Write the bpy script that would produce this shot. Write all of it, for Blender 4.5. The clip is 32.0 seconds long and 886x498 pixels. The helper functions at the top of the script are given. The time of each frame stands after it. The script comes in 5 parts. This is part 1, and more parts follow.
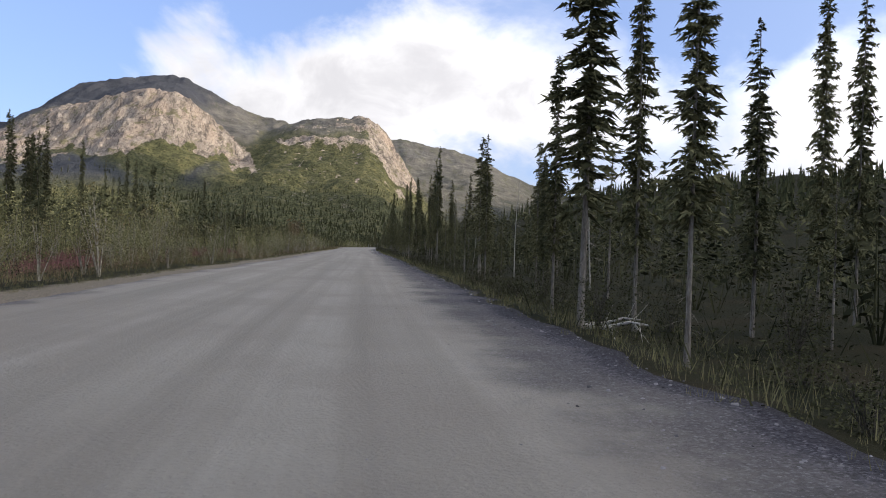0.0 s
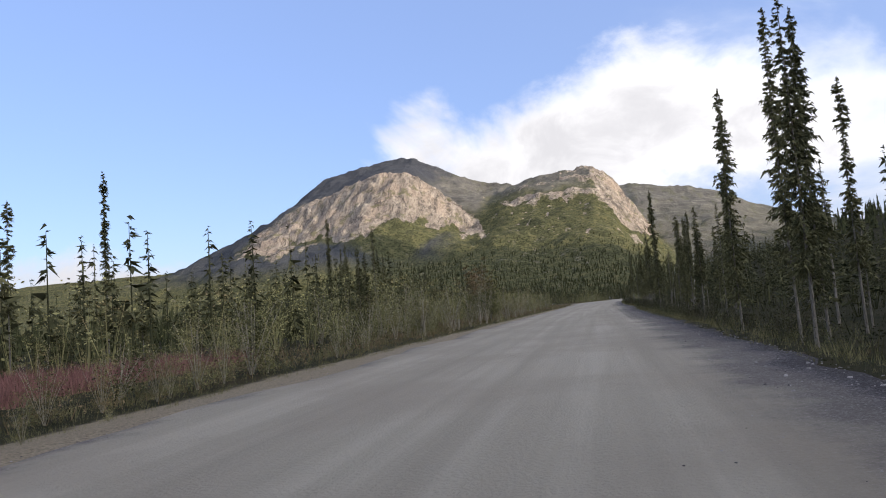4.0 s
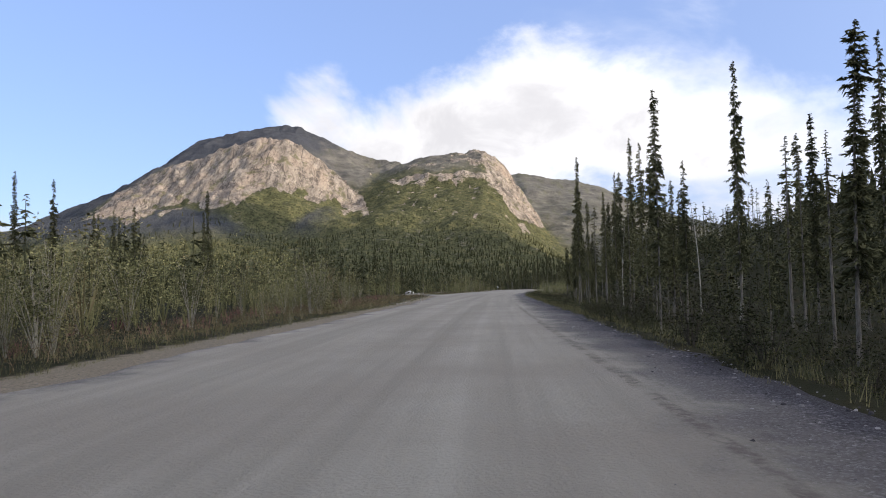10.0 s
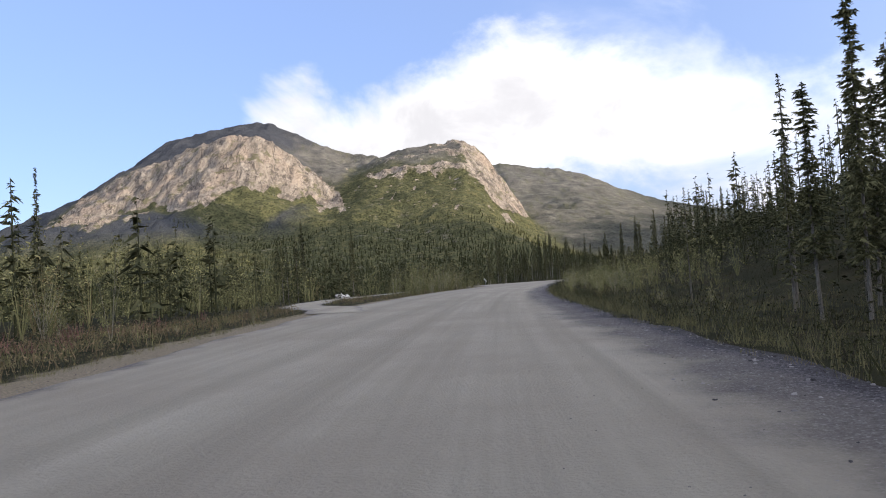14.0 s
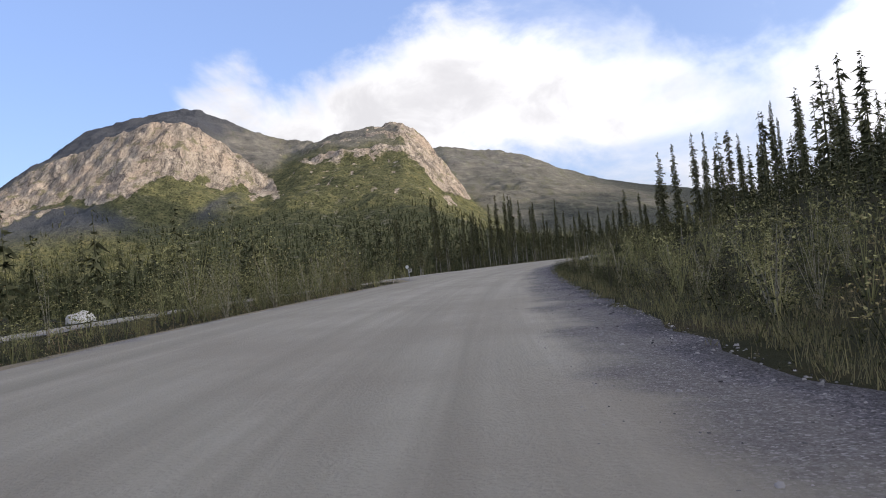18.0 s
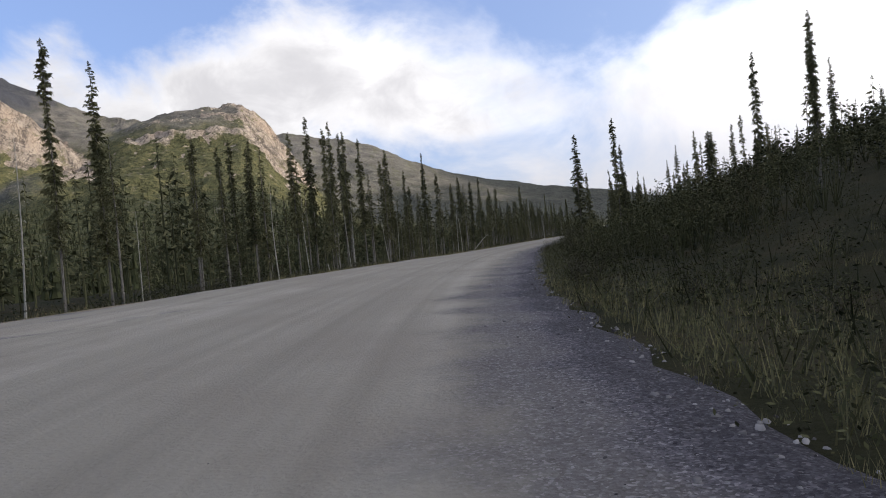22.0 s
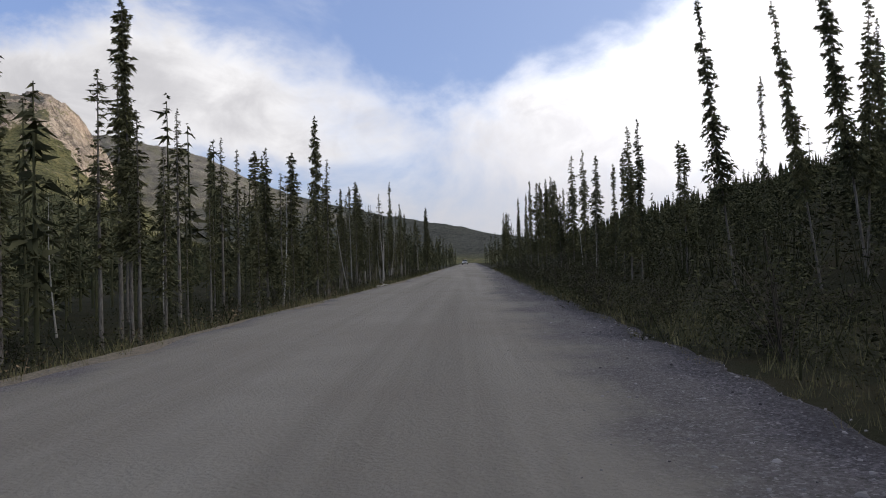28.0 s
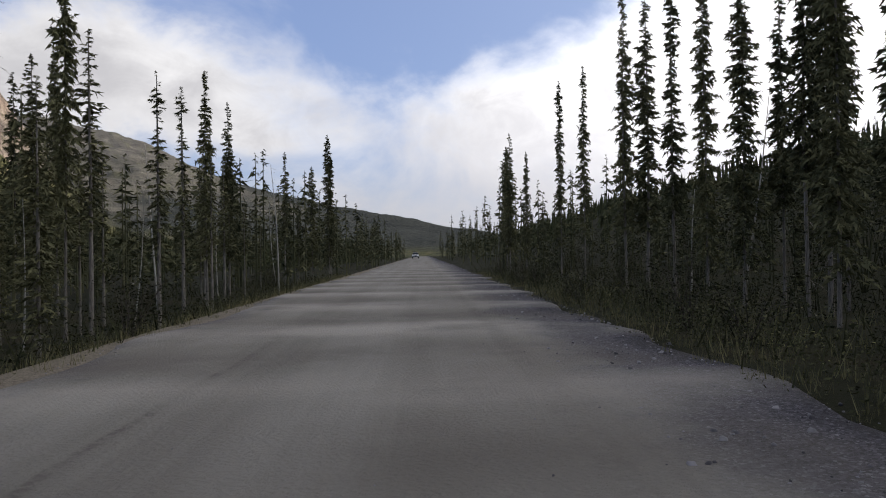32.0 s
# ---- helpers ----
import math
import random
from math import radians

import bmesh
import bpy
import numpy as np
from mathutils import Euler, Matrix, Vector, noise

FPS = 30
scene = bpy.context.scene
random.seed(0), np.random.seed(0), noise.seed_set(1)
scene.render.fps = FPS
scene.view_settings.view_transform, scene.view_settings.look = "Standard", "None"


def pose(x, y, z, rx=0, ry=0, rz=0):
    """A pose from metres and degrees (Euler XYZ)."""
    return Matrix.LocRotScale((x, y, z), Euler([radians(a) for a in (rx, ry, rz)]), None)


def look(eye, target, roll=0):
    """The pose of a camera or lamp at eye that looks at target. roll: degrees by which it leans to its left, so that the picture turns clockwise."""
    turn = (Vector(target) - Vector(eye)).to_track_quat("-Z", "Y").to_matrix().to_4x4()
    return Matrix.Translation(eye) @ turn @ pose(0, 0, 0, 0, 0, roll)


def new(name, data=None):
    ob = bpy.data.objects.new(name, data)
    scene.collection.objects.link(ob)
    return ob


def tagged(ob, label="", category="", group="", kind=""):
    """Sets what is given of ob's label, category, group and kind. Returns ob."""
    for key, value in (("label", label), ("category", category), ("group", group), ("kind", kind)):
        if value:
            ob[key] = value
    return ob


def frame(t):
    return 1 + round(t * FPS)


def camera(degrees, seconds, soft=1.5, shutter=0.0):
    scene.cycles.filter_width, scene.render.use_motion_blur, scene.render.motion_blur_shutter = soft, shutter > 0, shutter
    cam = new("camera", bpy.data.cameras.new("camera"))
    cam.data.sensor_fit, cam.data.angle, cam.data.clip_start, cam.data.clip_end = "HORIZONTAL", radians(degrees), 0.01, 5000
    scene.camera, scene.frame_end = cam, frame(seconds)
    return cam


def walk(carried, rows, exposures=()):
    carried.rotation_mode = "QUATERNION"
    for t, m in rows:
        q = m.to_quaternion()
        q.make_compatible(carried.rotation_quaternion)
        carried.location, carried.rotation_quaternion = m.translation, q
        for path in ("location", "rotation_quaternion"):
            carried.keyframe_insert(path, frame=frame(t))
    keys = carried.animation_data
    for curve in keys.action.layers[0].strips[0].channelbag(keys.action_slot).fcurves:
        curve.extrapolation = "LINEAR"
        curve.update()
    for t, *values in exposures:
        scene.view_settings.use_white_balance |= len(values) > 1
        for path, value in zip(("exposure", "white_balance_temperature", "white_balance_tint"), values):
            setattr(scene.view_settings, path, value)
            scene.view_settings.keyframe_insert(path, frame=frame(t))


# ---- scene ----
cam = camera(64.0, 32.0, soft=1.0, shutter=0.0)
PATH = [
    (0, 0.00, 0.00, 1.2, -5.11, -0.11, -1.84),
    (0.5, -0.25, 6.94, 1.2, -1.25, 3.52, 0.58),
    (1, -0.47, 13.90, 1.2, 1.17, 3.79, 1.25),
    (1.5, -0.65, 20.90, 1.2, 2.84, 4.75, 1.83),
    (2, -0.80, 27.92, 1.2, 3.00, 4.56, 2.13),
    (2.5, -0.91, 34.97, 1.2, 10.39, 4.21, 4.27),
    (3, -1.00, 42.04, 1.2, 14.01, 6.24, 5.50),
    (3.5, -1.09, 49.14, 1.2, 13.82, 5.52, 4.51),
    (4, -1.20, 56.27, 1.2, 14.06, 4.93, 4.42),
    (4.5, -1.34, 63.44, 1.2, 14.59, 3.63, 4.21),
    (5, -1.52, 70.66, 1.2, 15.11, 2.33, 4.01),
    (5.5, -1.75, 77.93, 1.2, 15.36, 1.74, 3.92),
    (6, -2.00, 85.25, 1.2, 8.77, 1.96, 2.01),
    (6.5, -2.26, 92.62, 1.2, 4.12, 0.93, -0.18),
    (7, -2.52, 100.04, 1.2, -0.35, 1.65, -1.88),
    (7.5, -2.76, 107.51, 1.2, 2.73, 4.02, -0.04),
    (8, -2.99, 115.04, 1.2, 4.07, 3.87, 1.02),
    (8.5, -3.19, 122.59, 1.2, 4.24, 3.91, 0.57),
    (9, -3.38, 130.11, 1.2, 5.02, 4.57, 1.23),
    (9.5, -3.55, 137.61, 1.2, 5.13, 3.87, 1.30),
    (10, -3.70, 145.09, 1.2, 4.77, 3.10, 1.11),
    (10.5, -3.85, 152.55, 1.2, 4.52, 3.20, 0.92),
    (11, -3.98, 159.99, 1.2, 4.64, 2.44, 1.08),
    (11.5, -4.10, 167.40, 1.2, 4.87, 0.88, 1.15),
    (12, -4.21, 174.80, 1.2, 4.83, -0.66, 2.21),
    (12.5, -4.30, 182.05, 1.2, 4.48, 1.44, 2.52),
    (13, -4.37, 189.00, 1.2, 4.26, 1.32, 3.01),
    (13.5, -4.40, 195.67, 1.2, 3.74, 3.17, 3.69),
    (14, -4.38, 202.04, 1.2, 3.59, 2.67, 3.64),
    (14.5, -4.32, 208.12, 1.2, 3.28, 3.16, 2.98),
    (15, -4.22, 213.90, 1.2, 3.57, 3.15, 3.58),
    (15.5, -4.09, 219.59, 1.2, 4.20, 3.13, 4.92),
    (16, -3.93, 225.46, 1.2, 4.83, 3.12, 6.26),
    (16.5, -3.76, 231.48, 1.2, 5.11, 3.11, 6.87),
    (17, -3.55, 237.67, 1.2, 5.86, 1.47, 6.47),
    (17.5, -3.29, 244.02, 1.2, 5.34, 1.52, 7.35),
    (18, -2.95, 250.54, 1.2, -0.89, 1.17, 5.87),
    (18.5, -2.51, 257.13, 1.2, -3.83, 1.73, 5.08),
    (19, -1.96, 263.70, 1.2, -5.13, 1.36, 4.57),
    (19.5, -1.31, 270.25, 1.2, -6.25, 1.38, 5.93),
    (20, -0.52, 276.76, 1.2, -6.22, 1.22, 6.06),
    (20.5, 0.39, 283.24, 1.2, -9.02, 0.28, 4.60),
    (21, 1.45, 289.68, 1.2, -11.42, 0.41, 3.61),
    (21.5, 2.66, 296.08, 1.2, -12.86, 1.71, 3.13),
    (22, 4.03, 302.43, 1.2, -13.28, -0.65, 5.38),
    (22.5, 5.58, 308.75, 1.2, -15.33, -0.08, 4.50),
    (23, 7.31, 315.05, 1.2, -16.99, 0.12, 5.55),
    (23.5, 9.21, 321.33, 1.2, -18.76, 0.01, 5.70),
    (24, 11.28, 327.59, 1.2, -20.12, -0.20, 4.06),
    (24.5, 13.52, 333.82, 1.2, -20.51, 0.09, 2.16),
    (25, 15.92, 340.03, 1.2, -22.15, 0.14, 2.58),
    (25.5, 18.48, 346.20, 1.2, -23.48, 0.15, 3.26),
    (26, 21.20, 352.35, 1.2, -23.86, 0.02, 3.06),
    (26.5, 24.06, 358.46, 1.2, -24.67, -0.28, 2.73),
    (27, 27.03, 364.55, 1.2, -25.49, -0.58, 2.41),
    (27.5, 30.12, 370.64, 1.2, -25.86, -0.71, 2.21),
    (28, 33.27, 376.73, 1.2, -26.15, 1.03, 1.46),
    (28.5, 36.48, 382.82, 1.2, -26.70, 0.76, 1.74),
    (29, 39.73, 388.94, 1.2, -27.27, 0.49, 1.81),
    (29.5, 42.98, 395.03, 1.2, -26.04, -0.41, 0.81),
    (30, 46.19, 401.02, 1.2, -26.71, 0.73, 1.84),
    (30.5, 49.36, 406.92, 1.2, -28.00, -0.49, 1.19),
    (31, 52.48, 412.72, 1.2, -29.90, -0.88, 1.65),
    (31.5, 55.56, 418.43, 1.2, -29.77, 0.21, 0.55),
    (32, 58.60, 424.04, 1.2, -30.08, 0.38, 0.86),
]

EYES = [(t, pose(x, y, z, 90 + pitch, roll, yaw)) for t, x, y, z, yaw, pitch, roll in PATH]
walk(cam, EYES, exposures=[(0, 0.92), (11, 0.95), (13, 1.05), (16, 0.95), (20, 0.86), (22, 0.76), (25, 0.62), (32, 0.44)])

# ---- light: low sun from the east of the valley, broken cloud ----
SUN_AZ, SUN_EL = 112.0, 10.5          # degrees, clockwise from +y, and above the horizon
sun = new("sun", bpy.data.lights.new("sun", "SUN"))
sun.data.energy, sun.data.angle, sun.data.color = 3.4, radians(0.6), (1.0, 0.84, 0.66)
_to_sun = Vector((math.sin(radians(SUN_AZ)) * math.cos(radians(SUN_EL)), math.cos(radians(SUN_AZ)) * math.cos(radians(SUN_EL)), math.sin(radians(SUN_EL))))
sun.matrix_world = look(_to_sun * 300, (0, 0, 0))


class Nodes:
    """Short hand for wiring shader nodes."""

    def __init__(self, tree):
        self.t = tree

    def n(self, kind, **sets):
        node = self.t.nodes.new(kind)
        for k, v in sets.items():
            if k == "noise_dim":
                node.noise_dimensions = v
            elif k == "op":
                node.operation = v
            elif k == "blend":
                node.blend_type = v
            elif k == "mode":
                node.data_type = v
            elif k == "attr":
                node.attribute_name = v
            elif k == "uv":
                node.uv_map = v
        return node

    def link(self, a, b):
        self.t.links.new(a, b)

    def feed(self, sock, v):
        if hasattr(v, "links"):
            self.link(v, sock)
        else:
            sock.default_value = v

    def math(self, op, a, b=0.0, c=0.0, clamp=False):
        m = self.n("ShaderNodeMath", op=op)
        m.use_clamp = clamp
        for s, v in zip(m.inputs, (a, b, c)):
            self.feed(s, v)
        return m.outputs[0]

    def vmath(self, op, a, b=(0, 0, 0)):
        m = self.n("ShaderNodeVectorMath", op=op)
        self.feed(m.inputs[0], a)
        self.feed(m.inputs[1], b)
        return m.outputs["Value"] if op in ("DOT_PRODUCT", "LENGTH", "DISTANCE") else m.outputs[0]

    def noise(self, vec, scale, detail=4.0, rough=0.55, dist=0.0):
        m = self.n("ShaderNodeTexNoise")
        if vec is not None:
            self.link(vec, m.inputs["Vector"])
        for k, v in (("Scale", scale), ("Detail", detail), ("Roughness", rough), ("Distortion", dist)):
            m.inputs[k].default_value = v
        return m.outputs[0]

    def voronoi(self, vec, scale):
        m = self.n("ShaderNodeTexVoronoi")
        if vec is not None:
            self.link(vec, m.inputs["Vector"])
        m.inputs["Scale"].default_value = scale
        return m

    def ramp(self, fac, *stops):
        m = self.n("ShaderNodeValToRGB")
        while len(m.color_ramp.elements) < len(stops):
            m.color_ramp.elements.new(0.5)
        for e, (p, c) in zip(m.color_ramp.elements, stops):
            e.position = p
            e.color = (*c, 1) if hasattr(c, "__len__") else (c, c, c, 1)
        self.feed(m.inputs[0], fac)
        return m.outputs[0]

    def smooth(self, v, lo, hi):
        m = self.n("ShaderNodeMapRange")
        m.interpolation_type = "SMOOTHSTEP"
        self.feed(m.inputs[0], v)
        m.inputs[1].default_value, m.inputs[2].default_value = lo, hi
        return m.outputs[0]

    def mix(self, fac, a, b, blend="MIX"):
        m = self.n("ShaderNodeMix", mode="RGBA", blend=blend)
        self.feed(m.inputs[0], fac)
        for s, v in ((m.inputs[6], a), (m.inputs[7], b)):
            self.feed(s, (*v, 1) if isinstance(v, tuple) and len(v) == 3 else v)
        return m.outputs[2]

    def bump(self, height, strength, distance):
        m = self.n("ShaderNodeBump")
        m.inputs["Strength"].default_value, m.inputs["Distance"].default_value = strength, distance
        self.link(height, m.inputs["Height"])
        return m.outputs[0]


# ---- world: clear sky with a bank of cumulus over the mountains ----
def build_world():
    w = bpy.data.worlds.new("sky")
    scene.world = w
    w.use_nodes = True
    w.node_tree.nodes.clear()
    k = Nodes(w.node_tree)
    sky = k.n("ShaderNodeTexSky")
    sky.sky_type, sky.sun_disc = "NISHITA", False
    sky.sun_elevation, sky.sun_rotation = radians(SUN_EL), radians(SUN_AZ)
    sky.air_density, sky.dust_density, sky.ozone_density = 1.0, 0.6, 2.0
    co = k.n("ShaderNodeTexCoord").outputs["Generated"]
    sep = k.n("ShaderNodeSeparateXYZ")
    k.link(co, sep.inputs[0])
    x, y, z = sep.outputs
    az = k.math("MULTIPLY", k.math("ARCTAN2", x, y), 57.2958)
    el = k.math("MULTIPLY", k.math("ARCSINE", z), 57.2958)
    mp = k.n("ShaderNodeMapping")
    mp.inputs["Scale"].default_value = (1.0, 1.0, 1.45)
    k.link(co, mp.inputs["Vector"])
    puffs = k.noise(mp.outputs[0], 4.6, 8.0, 0.56, 0.35)
    broad = k.noise(mp.outputs[0], 2.1, 4.0, 0.5, 0.2)
    wisps = k.noise(mp.outputs[0], 11.0, 6.0, 0.6, 0.6)

    def lobe(a0, e0, wa, we):
        da = k.math("DIVIDE", k.math("SUBTRACT", az, a0), wa)
        de = k.math("DIVIDE", k.math("SUBTRACT", el, e0), we)
        q = k.math("ADD", k.math("MULTIPLY", da, da), k.math("MULTIPLY", de, de))
        return k.math("POWER", 2.718, k.math("MULTIPLY", q, -1.0))

    # banks of cloud: azimuth, elevation, half widths, weight
    cover = k.math("MULTIPLY", lobe(-14.5, 13.5, 4.5, 4.5), 0.95)
    for a0, e0, wa, we, s in ((-7, 10.5, 7, 4.5, .9), (2, 12.5, 7, 4.5, .95), (11, 12.5, 7, 4.5, .8), (19, 8.5, 8, 4.5, .35), (19, 13.5, 6, 2.5, .35), (33, 7.5, 7, 5, .7), (36, 12, 7, 4, .45), (20, 8.5, 4, 2.5, -.35), (26, 18, 13, 3.5, -.65), (52, 11, 13, 9, .9),
                              (72, 18, 20, 14, .9), (105, 22, 24, 15, .8), (-40, 4, 10, 3.5, .75), (-120, 20, 45, 14, .7), (175, 24, 45, 14, .7), (24, 2.5, 20, 2.5, .6), (-32, 18, 12, 11, -.7), (-12, 26, 9, 5, -.8)):
        cover = k.math("ADD", cover, k.math("MULTIPLY", lobe(a0, e0, wa, we), s))
    over = k.math("MULTIPLY", k.smooth(el, 28.0, 50.0), 0.8)
    cover = k.math("ADD", cover, over)
    dens = k.math("ADD", k.math("MULTIPLY", cover, 0.62), k.math("MULTIPLY", k.math("SUBTRACT", puffs, 0.5), 1.9))
    dens = k.math("ADD", dens, k.math("MULTIPLY", k.math("SUBTRACT", wisps, 0.5), 0.35))
    top = k.math("MULTIPLY", k.smooth(el, 16.5, 24.0), k.math("SUBTRACT", 1.0, k.smooth(el, 28.0, 40.0)))
    dens = k.math("SUBTRACT", dens, k.math("MULTIPLY", top, 0.5))
    mask = k.smooth(dens, 0.10, 0.54)
    hazy = k.math("MULTIPLY", k.smooth(az, 0.0, 24.0), k.smooth(az, 150.0, 110.0))
    mask = k.math("ADD", k.math("MULTIPLY", mask, k.math("SUBTRACT", 1.0, hazy)), k.math("MULTIPLY", k.smooth(dens, -0.18, 0.66), hazy))
    thick = k.smooth(k.math("ADD", dens, k.math("ADD", k.math("MULTIPLY", k.math("SUBTRACT", broad, 0.5), 1.6), k.math("MULTIPLY", k.math("SUBTRACT", wisps, 0.5), 1.1))), 0.05, 1.05)
    cloud = k.mix(thick, (0.66, 0.652, 0.66), (0.42, 0.414, 0.432))
    under = k.smooth(k.math("ADD", el, k.math("MULTIPLY", k.math("SUBTRACT", puffs, 0.5), 16)), 4.0, 13.0)
    cloud = k.mix(under, (0.42, 0.415, 0.44), cloud)
    cloud = k.mix(k.smooth(el, 24.0, 42.0), cloud, (0.55, 0.54, 0.548))
    # cloud shines towards the low sun
    near_sun = k.math("ARCCOSINE", k.vmath("DOT_PRODUCT", co, tuple(_to_sun)))
    near_sun = k.math("POWER", 2.718, k.math("MULTIPLY", k.math("POWER", k.math("DIVIDE", near_sun, 0.90), 2.0), -1.0))
    cloud = k.mix(1.0, cloud, k.math("ADD", 1.0, k.math("MULTIPLY", k.math("MULTIPLY", near_sun, CLOUD_GLOW), k.math("ADD", 0.35, k.math("MULTIPLY", k.smooth(el, 1.0, 11.0), 0.65)))), "MULTIPLY")
    blue = k.mix(0.55, k.mix(1.0, sky.outputs[0], SKY_GAIN, "MULTIPLY"), (0.213, 0.292, 0.528))
    blue = k.mix(k.math("MULTIPLY", near_sun, 0.8, clamp=True), blue, (0.75, 0.80, 0.92))
    col = k.mix(mask, blue, cloud)
    bg = k.n("ShaderNodeBackground")
    k.link(col, bg.inputs[0])
    bg.inputs[1].default_value = 1.0
    out = k.n("ShaderNodeOutputWorld")
    k.link(bg.outputs[0], out.inputs[0])


SKY_GAIN = (0.117, 0.118, 0.148)
CLOUD_GLOW = 3.6
build_world()


# ---- materials ----
def material(name, rough=0.9):
    m = bpy.data.materials.new(name)
    m.use_nodes = True
    k = Nodes(m.node_tree)
    b = m.node_tree.nodes["Principled BSDF"]
    b.inputs["Roughness"].default_value = rough
    b.inputs["Specular IOR Level"].default_value = 0.04
    return m, k, b


def place_of(k):
    return k.n("ShaderNodeNewGeometry").outputs["Position"]


def foliage(name, dark, light, dry=None, scale=1.5):
    m, k, b = material(name, 0.8)
    pos = place_of(k)
    rnd = k.n("ShaderNodeObjectInfo").outputs["Random"]
    isl = k.n("ShaderNodeNewGeometry").outputs["Random Per Island"]
    f = k.math("ADD", k.math("MULTIPLY", isl, 0.5), k.math("MULTIPLY", k.noise(pos, scale, 3.0), 0.6))
    f = k.math("ADD", f, k.math("MULTIPLY", k.math("SUBTRACT", rnd, 0.5), 0.35))
    col = k.ramp(f, (0.25, dark), (0.85, light))
    if dry:
        col = k.mix(k.smooth(k.noise(pos, scale * 0.33, 4.0), 0.55, 0.75), col, dry)
    k.link(col, b.inputs["Base Color"])
    return m


def bark(name, a, c, scale=9.0):
    m, k, b = material(name, 0.92)
    co = k.n("ShaderNodeTexCoord").outputs["Object"]
    mp = k.n("ShaderNodeMapping")
    mp.inputs["Scale"].default_value = (3.0, 3.0, 0.6)
    k.link(co, mp.inputs["Vector"])
    v = k.noise(mp.outputs[0], scale, 5.0, 0.65)
    k.link(k.ramp(v, (0.3, a), (0.72, c)), b.inputs["Base Color"])
    k.link(k.bump(v, 0.6, 0.02), b.inputs["Normal"])
    return m


M_SPRUCE = foliage("spruce_needles", (0.048, 0.050, 0.027), (0.150, 0.143, 0.072))
M_SPRUCE_FAR = foliage("far_spruce", (0.036, 0.040, 0.020), (0.094, 0.096, 0.044), scale=0.05)
M_LEAF = foliage("willow_leaves", (0.052, 0.057, 0.026), (0.275, 0.255, 0.118), (0.24, 0.165, 0.095), 0.45)
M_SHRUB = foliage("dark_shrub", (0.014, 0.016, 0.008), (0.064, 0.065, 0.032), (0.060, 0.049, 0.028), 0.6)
M_GRASS = foliage("verge_grass", (0.070, 0.070, 0.034), (0.190, 0.172, 0.088), (0.23, 0.185, 0.11), 0.5)
M_RED = foliage("red_fireweed", (0.085, 0.052, 0.044), (0.23, 0.115, 0.105), (0.12, 0.11, 0.06), 0.8)
M_BROWN = foliage("dry_brush", (0.090, 0.072, 0.042), (0.235, 0.170, 0.105), (0.17, 0.160, 0.078), 0.7)
M_BARK = bark("spruce_bark", (0.07, 0.06, 0.05), (0.26, 0.235, 0.20))
M_DEAD = bark("bleached_wood", (0.22, 0.20, 0.17), (0.48, 0.45, 0.40))
M_TWIG = bark("shrub_stems", (0.13, 0.115, 0.088), (0.44, 0.395, 0.31))
M_DARKTWIG = bark("dark_stems", (0.035, 0.030, 0.025), (0.10, 0.088, 0.072))


